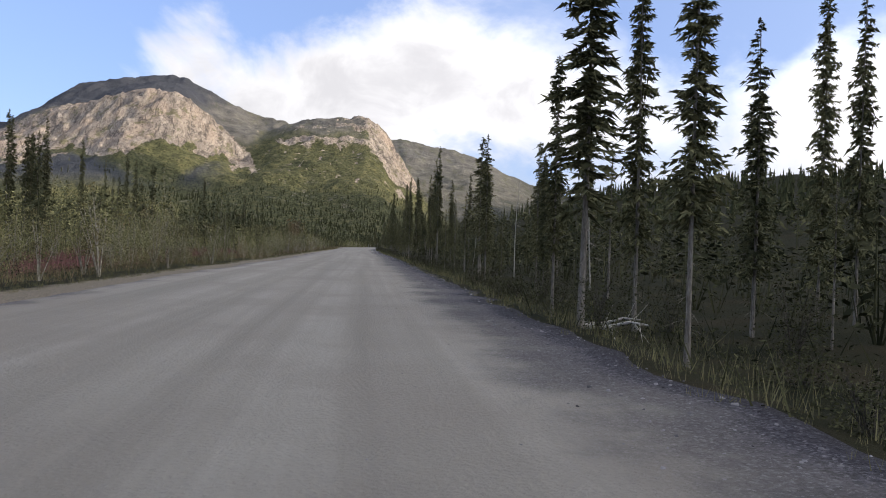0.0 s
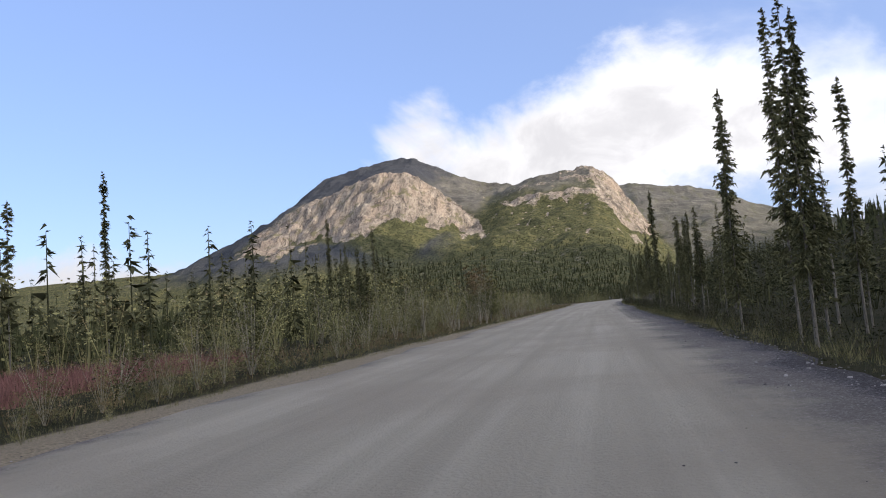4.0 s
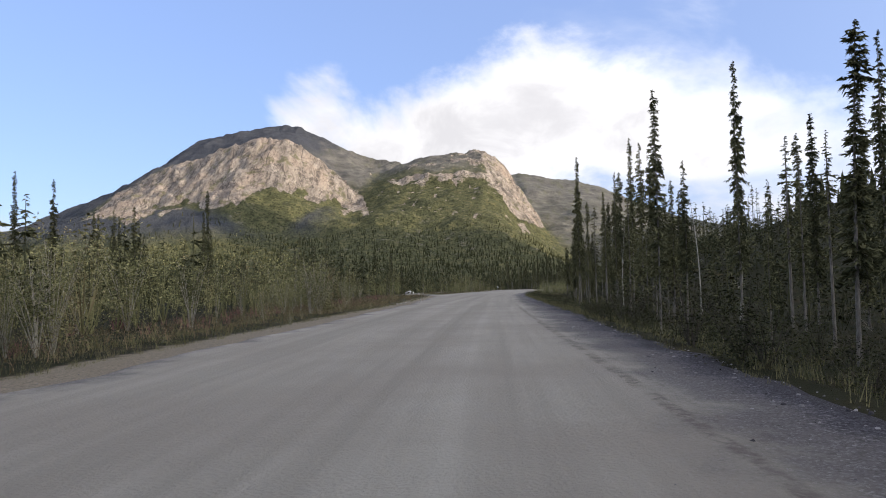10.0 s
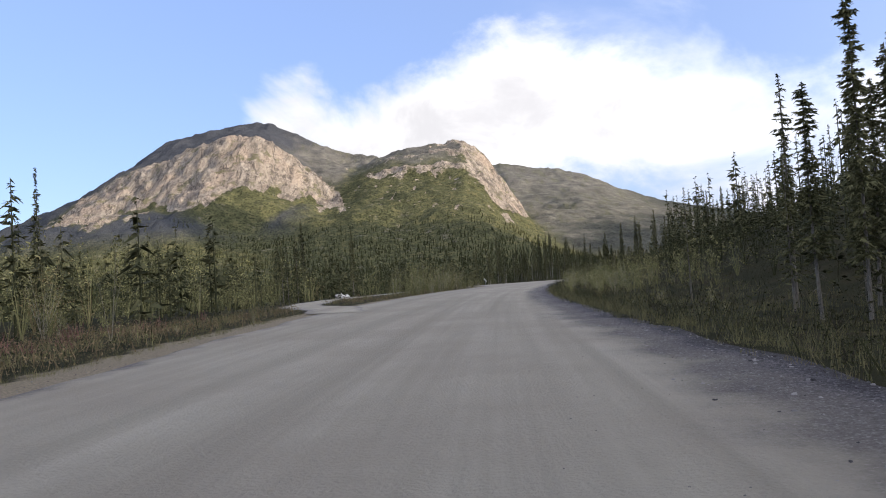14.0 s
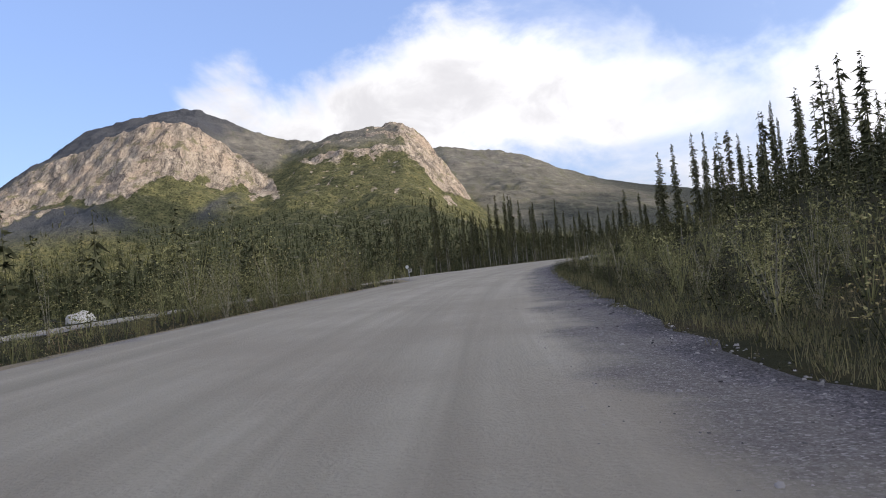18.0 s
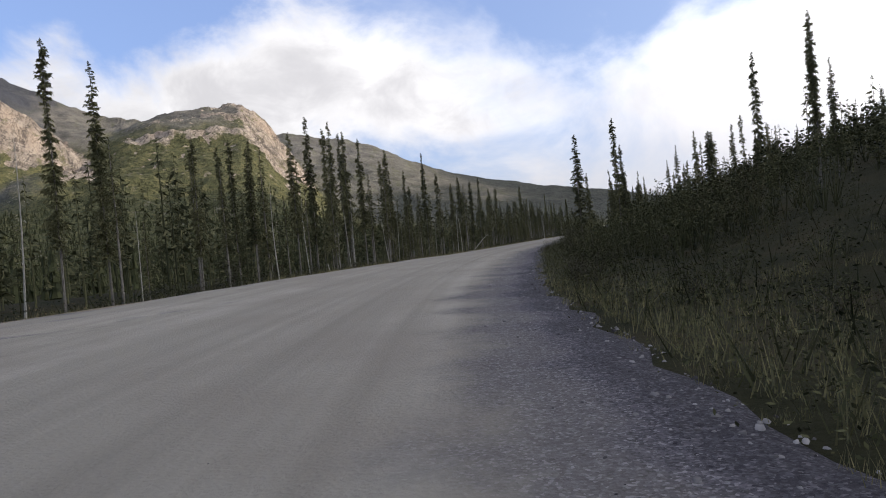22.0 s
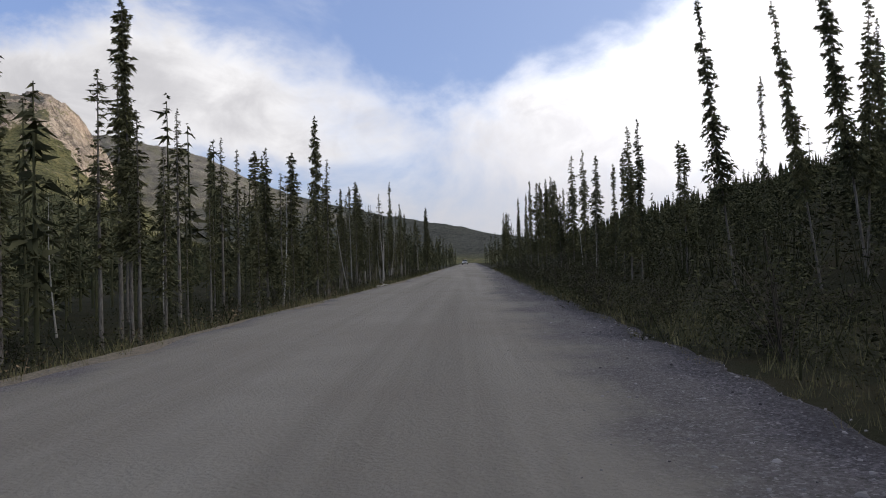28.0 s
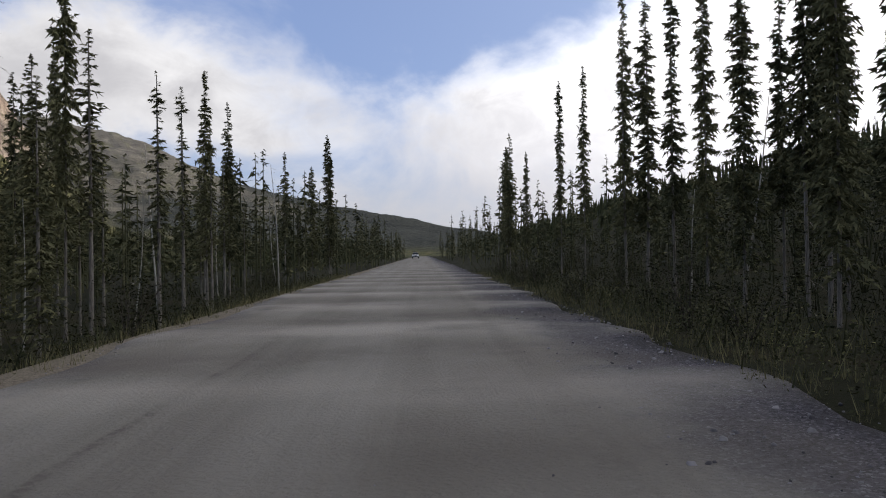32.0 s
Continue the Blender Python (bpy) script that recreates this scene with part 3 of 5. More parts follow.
# ---- road ----
def strip_mesh(name, ss, us, lo, hi, lift, mat, wash=False):
    """A road surface between two edge lines; us runs 0..1 from lo to hi."""
    S, U = np.meshgrid(ss, us, indexing="ij")
    a = lo(ss)[:, None] + 0.28 * fbm(S[:, :1] / 4, S[:, :1] * 0 + 3, 4, 21)
    c = hi(ss)[:, None] + 0.24 * fbm(S[:, :1] / 1.3, S[:, :1] * 0 + 8, 4, 22)
    D = a + (c - a) * U
    rim = np.minimum(D - a, c - D)
    Z = land(S, D) + lift + 0.007 * fbm(S / 0.8, D / 0.3, 3, 31) - 0.09 * (1 - step(rim, 0.0, 0.45))
    crest = 0 * S
    if wash:
        crest = np.sin(S * 1.35 + 0.8 * np.sin(S * 0.23) + 0.5 * fbm(S / 9, D / 2.5, 2, 34)) * step(S, 425, 445) * (1 - step(S, 510, 540)) * np.clip(0.75 + 0.5 * fbm(S / 3, D / 2, 2, 33), 0, 1)
    Z = Z + 0.026 * crest
    X, Y = along(S, D)
    me = mesh_from(name, np.stack([X.ravel(), Y.ravel(), Z.ravel()], 1), grid_faces(len(ss), len(us)), mat)
    uv = me.uv_layers.new(name="lane")
    idx = np.empty(len(me.loops), np.int32)
    me.loops.foreach_get("vertex_index", idx)
    uv.data.foreach_set("uv", np.stack([S.ravel()[idx], D.ravel()[idx]], 1).astype(np.float32).ravel())
    at = me.attributes.new("rim", "FLOAT", "POINT")
    at.data.foreach_set("value", rim.ravel().astype(np.float32))
    at = me.attributes.new("crest", "FLOAT", "POINT")
    at.data.foreach_set("value", crest.ravel().astype(np.float32))
    at = me.attributes.new("berm", "FLOAT", "POINT")
    # tyre marks that swing out of the road into the side track
    marks = 0 * S
    for s0, s1, d0, lean, curl, half in ((288, 316, -8.05, 0, -.033, .12), (290, 316, -8.55, 0, -.033, .09), (286, 334, -5.6, -.085, 0, .08), (302, 315, -6.9, -.28, 0, .12)):
        line = d0 + lean * (S - 300) + curl * np.clip(S - 302, 0, None) ** 2
        marks = np.maximum(marks, np.exp(-((D - line) / half) ** 2) * step(S, s0, s0 + 4) * (1 - step(S, s1 - 4, s1)))
    at.data.foreach_set("value", np.clip(0.95 * marks, 0, 1).ravel().astype(np.float32))
    at = me.attributes.new("to_right", "FLOAT", "POINT")
    at.data.foreach_set("value", (c - D + (0 if wash else 6)).ravel().astype(np.float32))
    return me


def build_road():
    us = np.concatenate([np.linspace(0, 0.08, 5), np.linspace(0.1, 0.66, 30), np.linspace(0.68, 1.0, 22)])
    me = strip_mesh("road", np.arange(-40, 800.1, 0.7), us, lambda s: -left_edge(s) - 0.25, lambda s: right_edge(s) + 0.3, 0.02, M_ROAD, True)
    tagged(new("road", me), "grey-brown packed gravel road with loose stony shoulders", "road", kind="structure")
    me = strip_mesh("side_track", np.arange(232, 320.1, 0.8), np.linspace(0, 1, 12), lambda s: track_line(s) - 1.7, lambda s: track_line(s) + 1.7, 0.034, M_TRACK)
    tagged(new("side_track", me), "narrow pale gravel side track looping off the road", "track", kind="structure")


# ---- ground beside the road, and the valley with its mountains ----
def build_ground():
    ss = np.arange(-60, 800.1, 1.5)
    a = np.concatenate([np.arange(0, 12, 0.5), np.arange(12, 30, 1.5), np.arange(30, 141, 6.0)])
    dd = np.concatenate([-a[::-1] - 3.0, [-2.0, 0.0, 1.0], a + 1.8])
    S, D = np.meshgrid(ss, dd, indexing="ij")
    inside = (D > -left_edge(S)) & (D < right_edge(S))
    Z = land(S, D) - 0.06 * inside - 3.0 * step(-D, 110, 140)
    X, Y = along(S, D)
    me = mesh_from("ground", np.stack([X.ravel(), Y.ravel(), Z.ravel()], 1), grid_faces(len(ss), len(dd)), M_SOIL)
    at = me.attributes.new("bare", "FLOAT", "POINT")
    bare = np.where(D < 0, 1 - step(-D - left_edge(S) + 1.6 * step(S, 226, 240) * (1 - step(S, 298, 304)), 1.2, 3.2 - 1.0 * step(S, 330, 345)), 0.3 * (1 - step(D - right_edge(S), 0.0, 0.5)))
    at.data.foreach_set("value", bare.ravel().astype(np.float32))
    tagged(new("ground", me), "brown-green mossy forest floor beside the road", "ground", kind="structure")


build_road()
build_ground()

# skylines of the four masses: x along the valley's end, height
DOME = ((-5899, 69), (-3067, 91), (-1651, 143), (-1290, 205), (-1222, 237), (-1171, 260), (-1105, 287), (-1071, 304), (-1029, 307), (-988, 331), (-946, 349), (-888, 392), (-845, 419), (-804, 434), (-756, 438), (-707, 452), (-659, 466), (-619, 470), (-580, 464), (-534, 440), (-472, 408), (-411, 382), (-350, 362), (-280, 346), (-117, 224), (72, 142), (308, 47), (591, 0))
FACE = ((-1297, 71), (-942, 202), (-900, 229), (-845, 257), (-791, 280), (-724, 304), (-677, 324), (-618, 343), (-557, 358), (-500, 356), (-462, 341), (-424, 312), (-387, 274), (-351, 237), (-327, 219), (-306, 189), (-235, 71), (-70, 0))
CRAG = ((-495, 177), (-330, 293), (-264, 324), (-241, 332), (-212, 339), (-161, 343), (-110, 348), (-68, 349), (-42, 352), (-28, 343), (0, 322), (15, 299), (28, 274), (48, 247), (70, 210), (87, 181), (100, 156), (178, 83), (355, 30), (567, 0))
FAR = ((-700, 260), (-300, 380), (-60, 420), (-18, 441), (42, 433), (79, 440), (174, 420), (281, 411), (384, 375), (487, 321), (569, 286), (671, 252), (780, 232), (900, 208), (1011, 183), (1100, 153), (1271, 102), (1393, 73), (1700, 45), (2600, 25), (3600, 12))
# foot of the bare rock on the dome, and where the cliff begins on the crag: bearing and slope from the road
ROCK_FOOT = ((-.62, .119), (-.554, .121), (-.511, .126), (-.476, .141), (-.443, .1305), (-.392, .1337), (-.375, .1454), (-.341, .1475), (-.299, .1465), (-.258, .140), (-.234, .122), (-.214, .1167), (-.19, .111))
CLIFF_EDGE = ((.080, .062), (.087, .058), (.094, .035), (.111, .016), (.1316, .001), (.149, -.013), (.173, -.018), (.20, -.026))


def ridge(X, Y, prof, y0, front, back, power):
    h = np.interp(X, *zip(*prof))
    u = np.where(Y < y0, (y0 - Y) / front, (Y - y0) / back)
    return h * np.clip(1 - np.clip(u, 0, 1), 0, 1) ** power


def build_mountains():
    xs = np.concatenate([np.arange(-4400, -1420, 80.0), np.arange(-1420, 350, 6.0), np.arange(350, 1000, 14.0), np.arange(1000, 4400, 50.0)])
    ys = np.concatenate([np.arange(-1500, 300, 60.0), np.arange(300, 1150, 20.0), np.arange(1150, 2130, 6.0), np.arange(2130, 3000, 26.0), np.arange(3000, 4800, 100.0)])
    X, Y = np.meshgrid(xs, ys, indexing="ij")
    warp = 34 * fbm(X / 130, Y / 130, 4, 40)
    shake = 5 * fbm(X / 26, Y / 26, 3, 44)
    a = 1.025 * ridge(X + shake, Y + warp, DOME, 2090, 1060, 1000, 1.3)
    f = ridge(X + shake, Y + 0.6 * warp, FACE, 1736, 660, 600, 1.75)
    c = 1.015 * ridge(X + shake, Y + 0.6 * warp, CRAG, 1972, 920, 800, 1.25)
    e = ridge(X, Y + warp, FAR, 2900, 1600, 1500, 1.15)
    near = np.maximum(np.maximum(a, f), c)
    Z = np.maximum(near, e)
    bearing, slope = (X + 4.4) / np.maximum(Y - 189, 60), Z / np.maximum(Y - 189, 60)
    lump = fbm(X / 90, Y / 90, 5, 50, 0.55)
    crags = np.abs(fbm(X / 24, Y / 34, 5, 60, 0.62))
    ragged = 0.012 * fbm(X / 30, Y / 90, 5, 71)
    foot = np.interp(bearing, *zip(*ROCK_FOOT)) + ragged
    inside = step(bearing, -.70, -.58) * (1 - step(bearing, -.205, -.185))
    brow = np.interp(bearing * 1547 - 4.4, *zip(*FACE)) / 1547
    rock = inside * step(slope, foot - .006, foot + .004) * (1 - step(slope, brow - .004, brow + .012)) * (Y < 1900)
    cliff = np.interp(slope + ragged, *zip(*CLIFF_EDGE))
    rock = np.maximum(rock, step(bearing, cliff - .008, cliff + .006) * step(slope, .076, .09) * (bearing < .09) * step(c - np.maximum(a, e), -6, 2) * (Y < 2005))
    ledge = step(slope, .12, .16) * (bearing > -.16) * (bearing < .03) * step(c - a, -10, 4)
    band = step(np.sin(Z / 9 + 2.5 * fbm(X / 90, Y / 90, 2, 83)) + 0.8 * fbm(X / 22, Y / 30, 3, 84), 0.35, 1.0)
    rock = np.maximum(rock, 0.62 * ledge * band)
    outcrop = step(fbm(X / 14, Y / 20, 3, 87), .72, 1.0) * step(slope, .085, .11) * (bearing > -.2) * (bearing < .05) * (Y < 1970)
    rock = np.maximum(rock, 0.7 * outcrop)
    amp = step(Z, 5, 120)
    Z = Z + amp * (5 * lump * (1 - 0.7 * step(Z, 260, 330)) + 2.0 * fbm(X / 14, Y / 14, 3, 92) + rock * (8 * crags - 3) + 2.6 * ledge * band)
    s, d = lane_of(X.ravel(), Y.ravel())
    s, d = s.reshape(X.shape), d.reshape(X.shape)
    beside = (1 - step(np.abs(d), 100, 170)) * (Y < 900)
    hill = 78 * step(d, 95, 330) * (1 - step(Y, 800, 1250)) * (1 - step(d, 700, 1500))
    # unseen ridge to the east, added to cast shade on the mountain's foot
    crest = np.interp(Y, (-900, -300, 350, 450, 655, 705, 800, 950), (0, 380, 385, 320, 305, 460, 450, 0))
    shade_ridge = crest * np.exp(-((X - 1250) / 210) ** 2) * (1 + 0.06 * lump)
    Z = np.maximum(Z, shade_ridge) + hill - 1.6 - 12 * beside * (d < 150)
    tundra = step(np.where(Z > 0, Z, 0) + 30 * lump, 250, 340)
    # far ridge and dome greyed all over, their haze and cloud shade painted in
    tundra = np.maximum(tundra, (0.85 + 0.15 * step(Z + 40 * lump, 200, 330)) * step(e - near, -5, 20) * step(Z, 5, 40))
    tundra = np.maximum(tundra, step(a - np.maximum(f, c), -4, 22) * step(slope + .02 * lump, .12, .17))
    me = mesh_from("mountains", np.stack([X.ravel(), Y.ravel(), Z.ravel()], 1), grid_faces(len(xs), len(ys))[:, ::-1], M_MOUNT)
    # low forest, plus the ridge's right end painted dark as cloud shade
    woods = step(e - near, -5, 20) * np.maximum(1 - step(slope + .02 * lump, .045, .085), step(X, 420, 700))
    # left flank of the dome, painted dark as its side away from the sun
    scree = step(a - np.maximum(f, c), -3, 9) * (1 - step(bearing + .03 * lump, -.29, -.22)) * step(slope, .07, .11) * (1 - step(rock, .1, .5))
    for nm, arr in (("scree", scree), ("rock", rock), ("tundra", tundra), ("woods", woods)):
        at = me.attributes.new(nm, "FLOAT", "POINT")
        at.data.foreach_set("value", arr.ravel().astype(np.float32))
    tagged(new("mountain", me), "rocky mountain range with green lower slopes beyond the valley", "mountain", kind="structure")
    return xs, ys, Z


MX, MY, MZ = build_mountains()


def far_land(x, y):
    i = np.clip(np.searchsorted(MX, x) - 1, 0, len(MX) - 2)
    j = np.clip(np.searchsorted(MY, y) - 1, 0, len(MY) - 2)
    fx, fy = (x - MX[i]) / (MX[i + 1] - MX[i]), (y - MY[j]) / (MY[j + 1] - MY[j])
    return (MZ[i, j] * (1 - fx) + MZ[i + 1, j] * fx) * (1 - fy) + (MZ[i, j + 1] * (1 - fx) + MZ[i + 1, j + 1] * fx) * fy


# ---- plant builders ----
class Soup:
    """Collects triangles for one mesh."""

    def __init__(self):
        self.v, self.f = [], []

    def tri(self, a, b, c):
        n = len(self.v)
        self.v += [tuple(a), tuple(b), tuple(c)]
        self.f.append((n, n + 1, n + 2))

    def quad(self, a, b, c, d):
        n = len(self.v)
        self.v += [tuple(a), tuple(b), tuple(c), tuple(d)]
        self.f += [(n, n + 1, n + 2), (n, n + 2, n + 3)]

    def tube(self, pts, radii, sides=5):
        n0 = len(self.v)
        for p, r in zip(pts, radii):
            for i in range(sides):
                a = 2 * math.pi * i / sides
                self.v.append((p[0] + r * math.cos(a), p[1] + r * math.sin(a), p[2]))
        for j in range(len(pts) - 1):
            for i in range(sides):
                a, b = n0 + j * sides + i, n0 + j * sides + (i + 1) % sides
                self.f += [(a, b, b + sides), (a, b + sides, a + sides)]

    def mesh(self, name, mat, smooth=False, weld=False):
        v, f = np.array(self.v), np.array(self.f)
        if weld:
            v, back = np.unique(np.round(v, 5), axis=0, return_inverse=True)
            f = back.reshape(-1)[f]
        return mesh_from(name, v, f, mat, smooth)


def spray_soup(rng, high, wide, low, shape, gap=.16, twigs=6, segs=4, needles=5, size=.15):
    """A crown of drooping boughs set with small sprays of needles, in uneven clumps; shape 0 is a slim even spire, 1 a ragged club-topped one."""
    rs = np.random.RandomState(rng.randrange(1 << 30))
    z0 = low * high
    lev = np.arange(z0, high * .985, gap)
    z = np.repeat(lev, twigs)
    z = z + rs.uniform(-.5, .5, len(z)) * gap
    u = np.clip((z - z0) / (high - z0), 0, 1)
    knots = rs.uniform(.6, 1.2, 17)
    reach = wide * ((1 - u) ** .72 * .86 + .06) * np.interp(u * 16, np.arange(17), knots)
    if shape > .5:
        reach *= .75 + .75 * np.exp(-((u - .86) / .09) ** 2)
    reach *= rs.choice((.35, .6, .8, 1.0, 1.25), len(z))
    thin = .10 + .40 * (np.interp(u * 11, np.arange(12), rs.rand(12)) > .66) * (.5 + shape)
    on = rs.rand(len(z)) > thin
    z, u, reach = z[on], u[on], reach[on]
    az = rs.uniform(0, 6.283, len(z))
    droop = rs.uniform(.25, .8, len(z)) * (1 - .75 * u)
    P, Q, W = [], [], []
    for j in range(segs):
        for q in range(needles):
            f = (j + rs.rand(len(z))) / segs
            rr = reach * f
            p = np.stack([np.cos(az) * rr, np.sin(az) * rr, z - droop * reach * f ** 1.25 + .16 * reach * f ** 4], 1)
            a = az + rs.uniform(-1.25, 1.25, len(z))
            ln = size * rs.uniform(.5, 1.3, len(z)) * np.clip(reach / .35, .35, 1.0)
            v = np.stack([np.cos(a) * ln, np.sin(a) * ln, ln * rs.uniform(-1.0, .25, len(z))], 1)
            w = np.cross(v, rs.normal(0, 1, v.shape))
            w *= (ln * rs.uniform(.13, .30, len(z)) / np.maximum(np.linalg.norm(w, axis=1), 1e-6))[:, None]
            P.append(p - w), Q.append(p + w), W.append(p + v)
    P, Q, W = np.concatenate(P), np.concatenate(Q), np.concatenate(W)
    so = Soup()
    so.v = np.stack([P, Q, W], 1).reshape(-1, 3).tolist()
    so.f = np.arange(len(so.v)).reshape(-1, 3).tolist()
    return so


def stem(rng, high, r0, bend, mat, name="trunk", r1=0.02):
    so = Soup()
    n = 9
    a = rng.uniform(0, 6.28)
    pts = [(bend * math.sin(i / n * 3.0) * math.cos(a) * .5, bend * math.sin(i / n * 3.0) * math.sin(a) * .5, high * i / n - (0.35 if i == 0 else 0)) for i in range(n + 1)]
    so.tube(pts, [r0 * (1.35 if i == 0 else 1) * (1 - i / n) + r1 for i in range(n + 1)], 7)
    return so, pts, mat, name


def dead_twigs(so, rng, high, lo, hi, count, length):
    """Bare side twigs, added to the stem they grow from."""
    for _ in range(count):
        z = high * rng.uniform(lo, hi)
        a = rng.uniform(0, 6.28)
        ln = length * rng.uniform(0.4, 1.1)
        dz = -ln * rng.uniform(0.0, 0.5)
        e = (math.cos(a) * ln, math.sin(a) * ln, z + dz)
        m = (e[0] * .5, e[1] * .5, z + dz * .3)
        so.tube([(0, 0, z), m, e], [0.016, 0.011, 0.004], 3)
        for q in range(2):
            b = a + rng.uniform(-1, 1)
            so.tube([m, (m[0] + math.cos(b) * ln * .3, m[1] + math.sin(b) * ln * .3, m[2] - .06)], [0.008, 0.003], 3)


def thing(name, parts, label, category, group=""):
    """An Empty with one child mesh for each part."""
    root = tagged(new(name), label, category, group)
    for p, me in parts:
        ob = new(p, me)
        ob.parent = root
    return root


R = random.Random(7)
SPRUCE, SNAG, BUSH, STEMMY, DARK, BIRCH, POPLAR = [], [], [], [], [], [], []


def make_spruces():
    specs = ((10, .95, .12, 0), (10, .80, .25, .2), (10, .66, .34, .3), (10, .75, .20, .6), (10, .62, .40, .8), (10, .85, .36, .9), (10, .52, .28, .1), (10, 1.05, .10, .4), (10, .55, .48, .7), (10, .7, .16, .5))
    fine = ((10, 1.0, .14, .1), (10, .85, .24, .3), (10, .85, .26, .75), (10, .78, .32, .2), (10, .80, .20, .6))
    finest = ((10, .90, .22, .3), (10, .95, .20, .45))
    for high, wide, low, shape in specs + fine + finest:
        near = len(SPRUCE) >= len(specs)
        crown = (spray_soup(R, high, wide, low, shape, .13, 8, 4, 6, .18) if near else spray_soup(R, high, wide, low, shape, .18, 8, 3, 4, .27)).mesh("crown", M_SPRUCE)
        so, _, _, _ = stem(R, high * .985, 0.05 + 0.018 * R.random(), 0.15, M_BARK, r1=.012)
        if low > 0.15:
            dead_twigs(so, R, high, .08, low + .08, 24, .6)
        parts = [("trunk", so.mesh("trunk", M_BARK, True)), ("crown", crown)]
        lab = "slim dark green spruce with dense drooping branches" if shape < 0.5 else "ragged dark spruce with gaps and a bushy top"
        SPRUCE.append((parts, lab))


def make_snags():
    for q in range(3):
        so, _, _, _ = stem(R, 8, 0.05, 0.4, M_DEAD, r1=0.010)
        dead_twigs(so, R, 8, .3, .98, 42, .55)
        SNAG.append(([("trunk", so.mesh("trunk", M_DEAD, True))], "bare bleached dead spruce with broken twigs"))


def leafy(rng, high, spread, stems, leaves, size, leafmat, stemmat=None, bare=.08, thick=1.0):
    """A shrub of thin stems; its leaves sit in clusters along them, above the bare foot."""
    so, lf = Soup(), Soup()
    for i in range(stems):
        a = rng.uniform(0, 6.28)
        lean = spread * rng.uniform(.15, 1.0)
        h = high * rng.uniform(.6, 1.0)
        ex, ey = math.cos(a) * lean, math.sin(a) * lean
        kx, ky = rng.gauss(0, .05) * spread, rng.gauss(0, .05) * spread
        pts = [(0, 0, -.1)] + [(ex * t ** 1.4 + .05 * math.cos(a) + kx * (t > .2), ey * t ** 1.4 + .05 * math.sin(a) + ky * (t > .2), h * t) for t in (.08, .33, .66, 1)]
        so.tube(pts, [q * thick for q in (.016, .015, .012, .008, .003)], 3)
        groups = 9
        for j in range(groups):
            t = bare + (1.03 - bare) * (j + rng.uniform(.1, .9)) / groups
            r = spread * .34 * (1.15 - t * .75)
            mid = Vector((ex * t ** 1.4 + rng.gauss(0, r), ey * t ** 1.4 + rng.gauss(0, r), h * t))
            foot = (ex * t ** 1.4 * .8, ey * t ** 1.4 * .8, h * t * .88)
            so.tube([foot, tuple(mid)], [.005 * thick, .002], 3)
            own = r * rng.uniform(.30, .62)
            for q in range(int(leaves / stems / groups * rng.uniform(.5, 1.5))):
                c = mid + Vector((rng.gauss(0, own), rng.gauss(0, own), rng.gauss(0, own * .8)))
                c.z = max(c.z, .04 + rng.random() * .12)
                u = Vector((rng.gauss(0, 1), rng.gauss(0, 1), rng.gauss(0, .7))).normalized() * size * rng.uniform(.6, 1.4)
                w = u.cross(Vector((rng.gauss(0, 1), rng.gauss(0, 1), rng.gauss(0, 1)))).normalized() * u.length * .45
                lf.quad(c - u, c + w, c + u, c - w)
    return [("stem", so.mesh("stem", stemmat or M_TWIG, weld=True)), ("foliage", lf.mesh("foliage", leafmat))]


def make_bushes():
    for high, spread, n, lv, size in ((3.4, 1.0, 10, 2000, .034), (2.6, .9, 9, 1700, .033), (4.2, 1.1, 10, 2300, .035), (1.7, .8, 9, 1200, .031)):
        BUSH.append((leafy(R, high, spread, n, lv, size, M_LEAF), "green-grey leafy willow bush with thin pale upright stems"))
    for high, spread, n, lv, size in ((3.0, .8, 7, 1100, .040), (2.4, .7, 6, 800, .038), (3.6, .9, 8, 1300, .041)):
        STEMMY.append((leafy(R, high, spread, n, lv, size, M_LEAF, None, .42, 1.7), "willow with bare pale stems and a leafy top"))
    for high, spread, n, lv, size in ((1.5, 1.1, 12, 1200, .031), (1.0, .9, 12, 1000, .028), (2.1, 1.1, 12, 1300, .033)):
        DARK.append((leafy(R, high, spread, n, lv, size, M_SHRUB, M_DARKTWIG), "dark low shrub with small dull leaves"))
    POPLAR.append((leafy(R, 6.4, 1.2, 11, 6500, .068, M_LEAF, None, .15, 1.8), "dense young poplar with several stems and green leaves"))
    for high, spread, n, lv, size in ((5.0, .75, 4, 1500, .045), (6.2, .85, 4, 1800, .046)):
        BIRCH.append((leafy(R, high, spread, n, lv, size, M_LEAF), "slender young poplar with sparse light green leaves"))


make_spruces(), make_snags(), make_bushes()
# trees that stand out: metres along the road, metres beside the riding line, height of the top over the road
BEND_ONE = ((53, -16.4, 6), (56, -16.1, 7), (60, -20, 6.2))
BEND_TWO = ((111, -18.7, 6), (111, -19.9, 6), (111, -18.1, 6.5), (114, -18.3, 8.8), (120, -19.3, 7), (120, -21.9, 8), (126, -21.9, 8.1), (155, -16.1, 6.2), (156, -17.3, 5.9), (159, -16.6, 5.9), (164, -20, 7))
GAP_TREES = ((140, 10.5, 10.5), (80, -27.7, 9.6), (76, -23.5, 9.4), (82, -24.5, 7.5), (71, -24, 7.0))
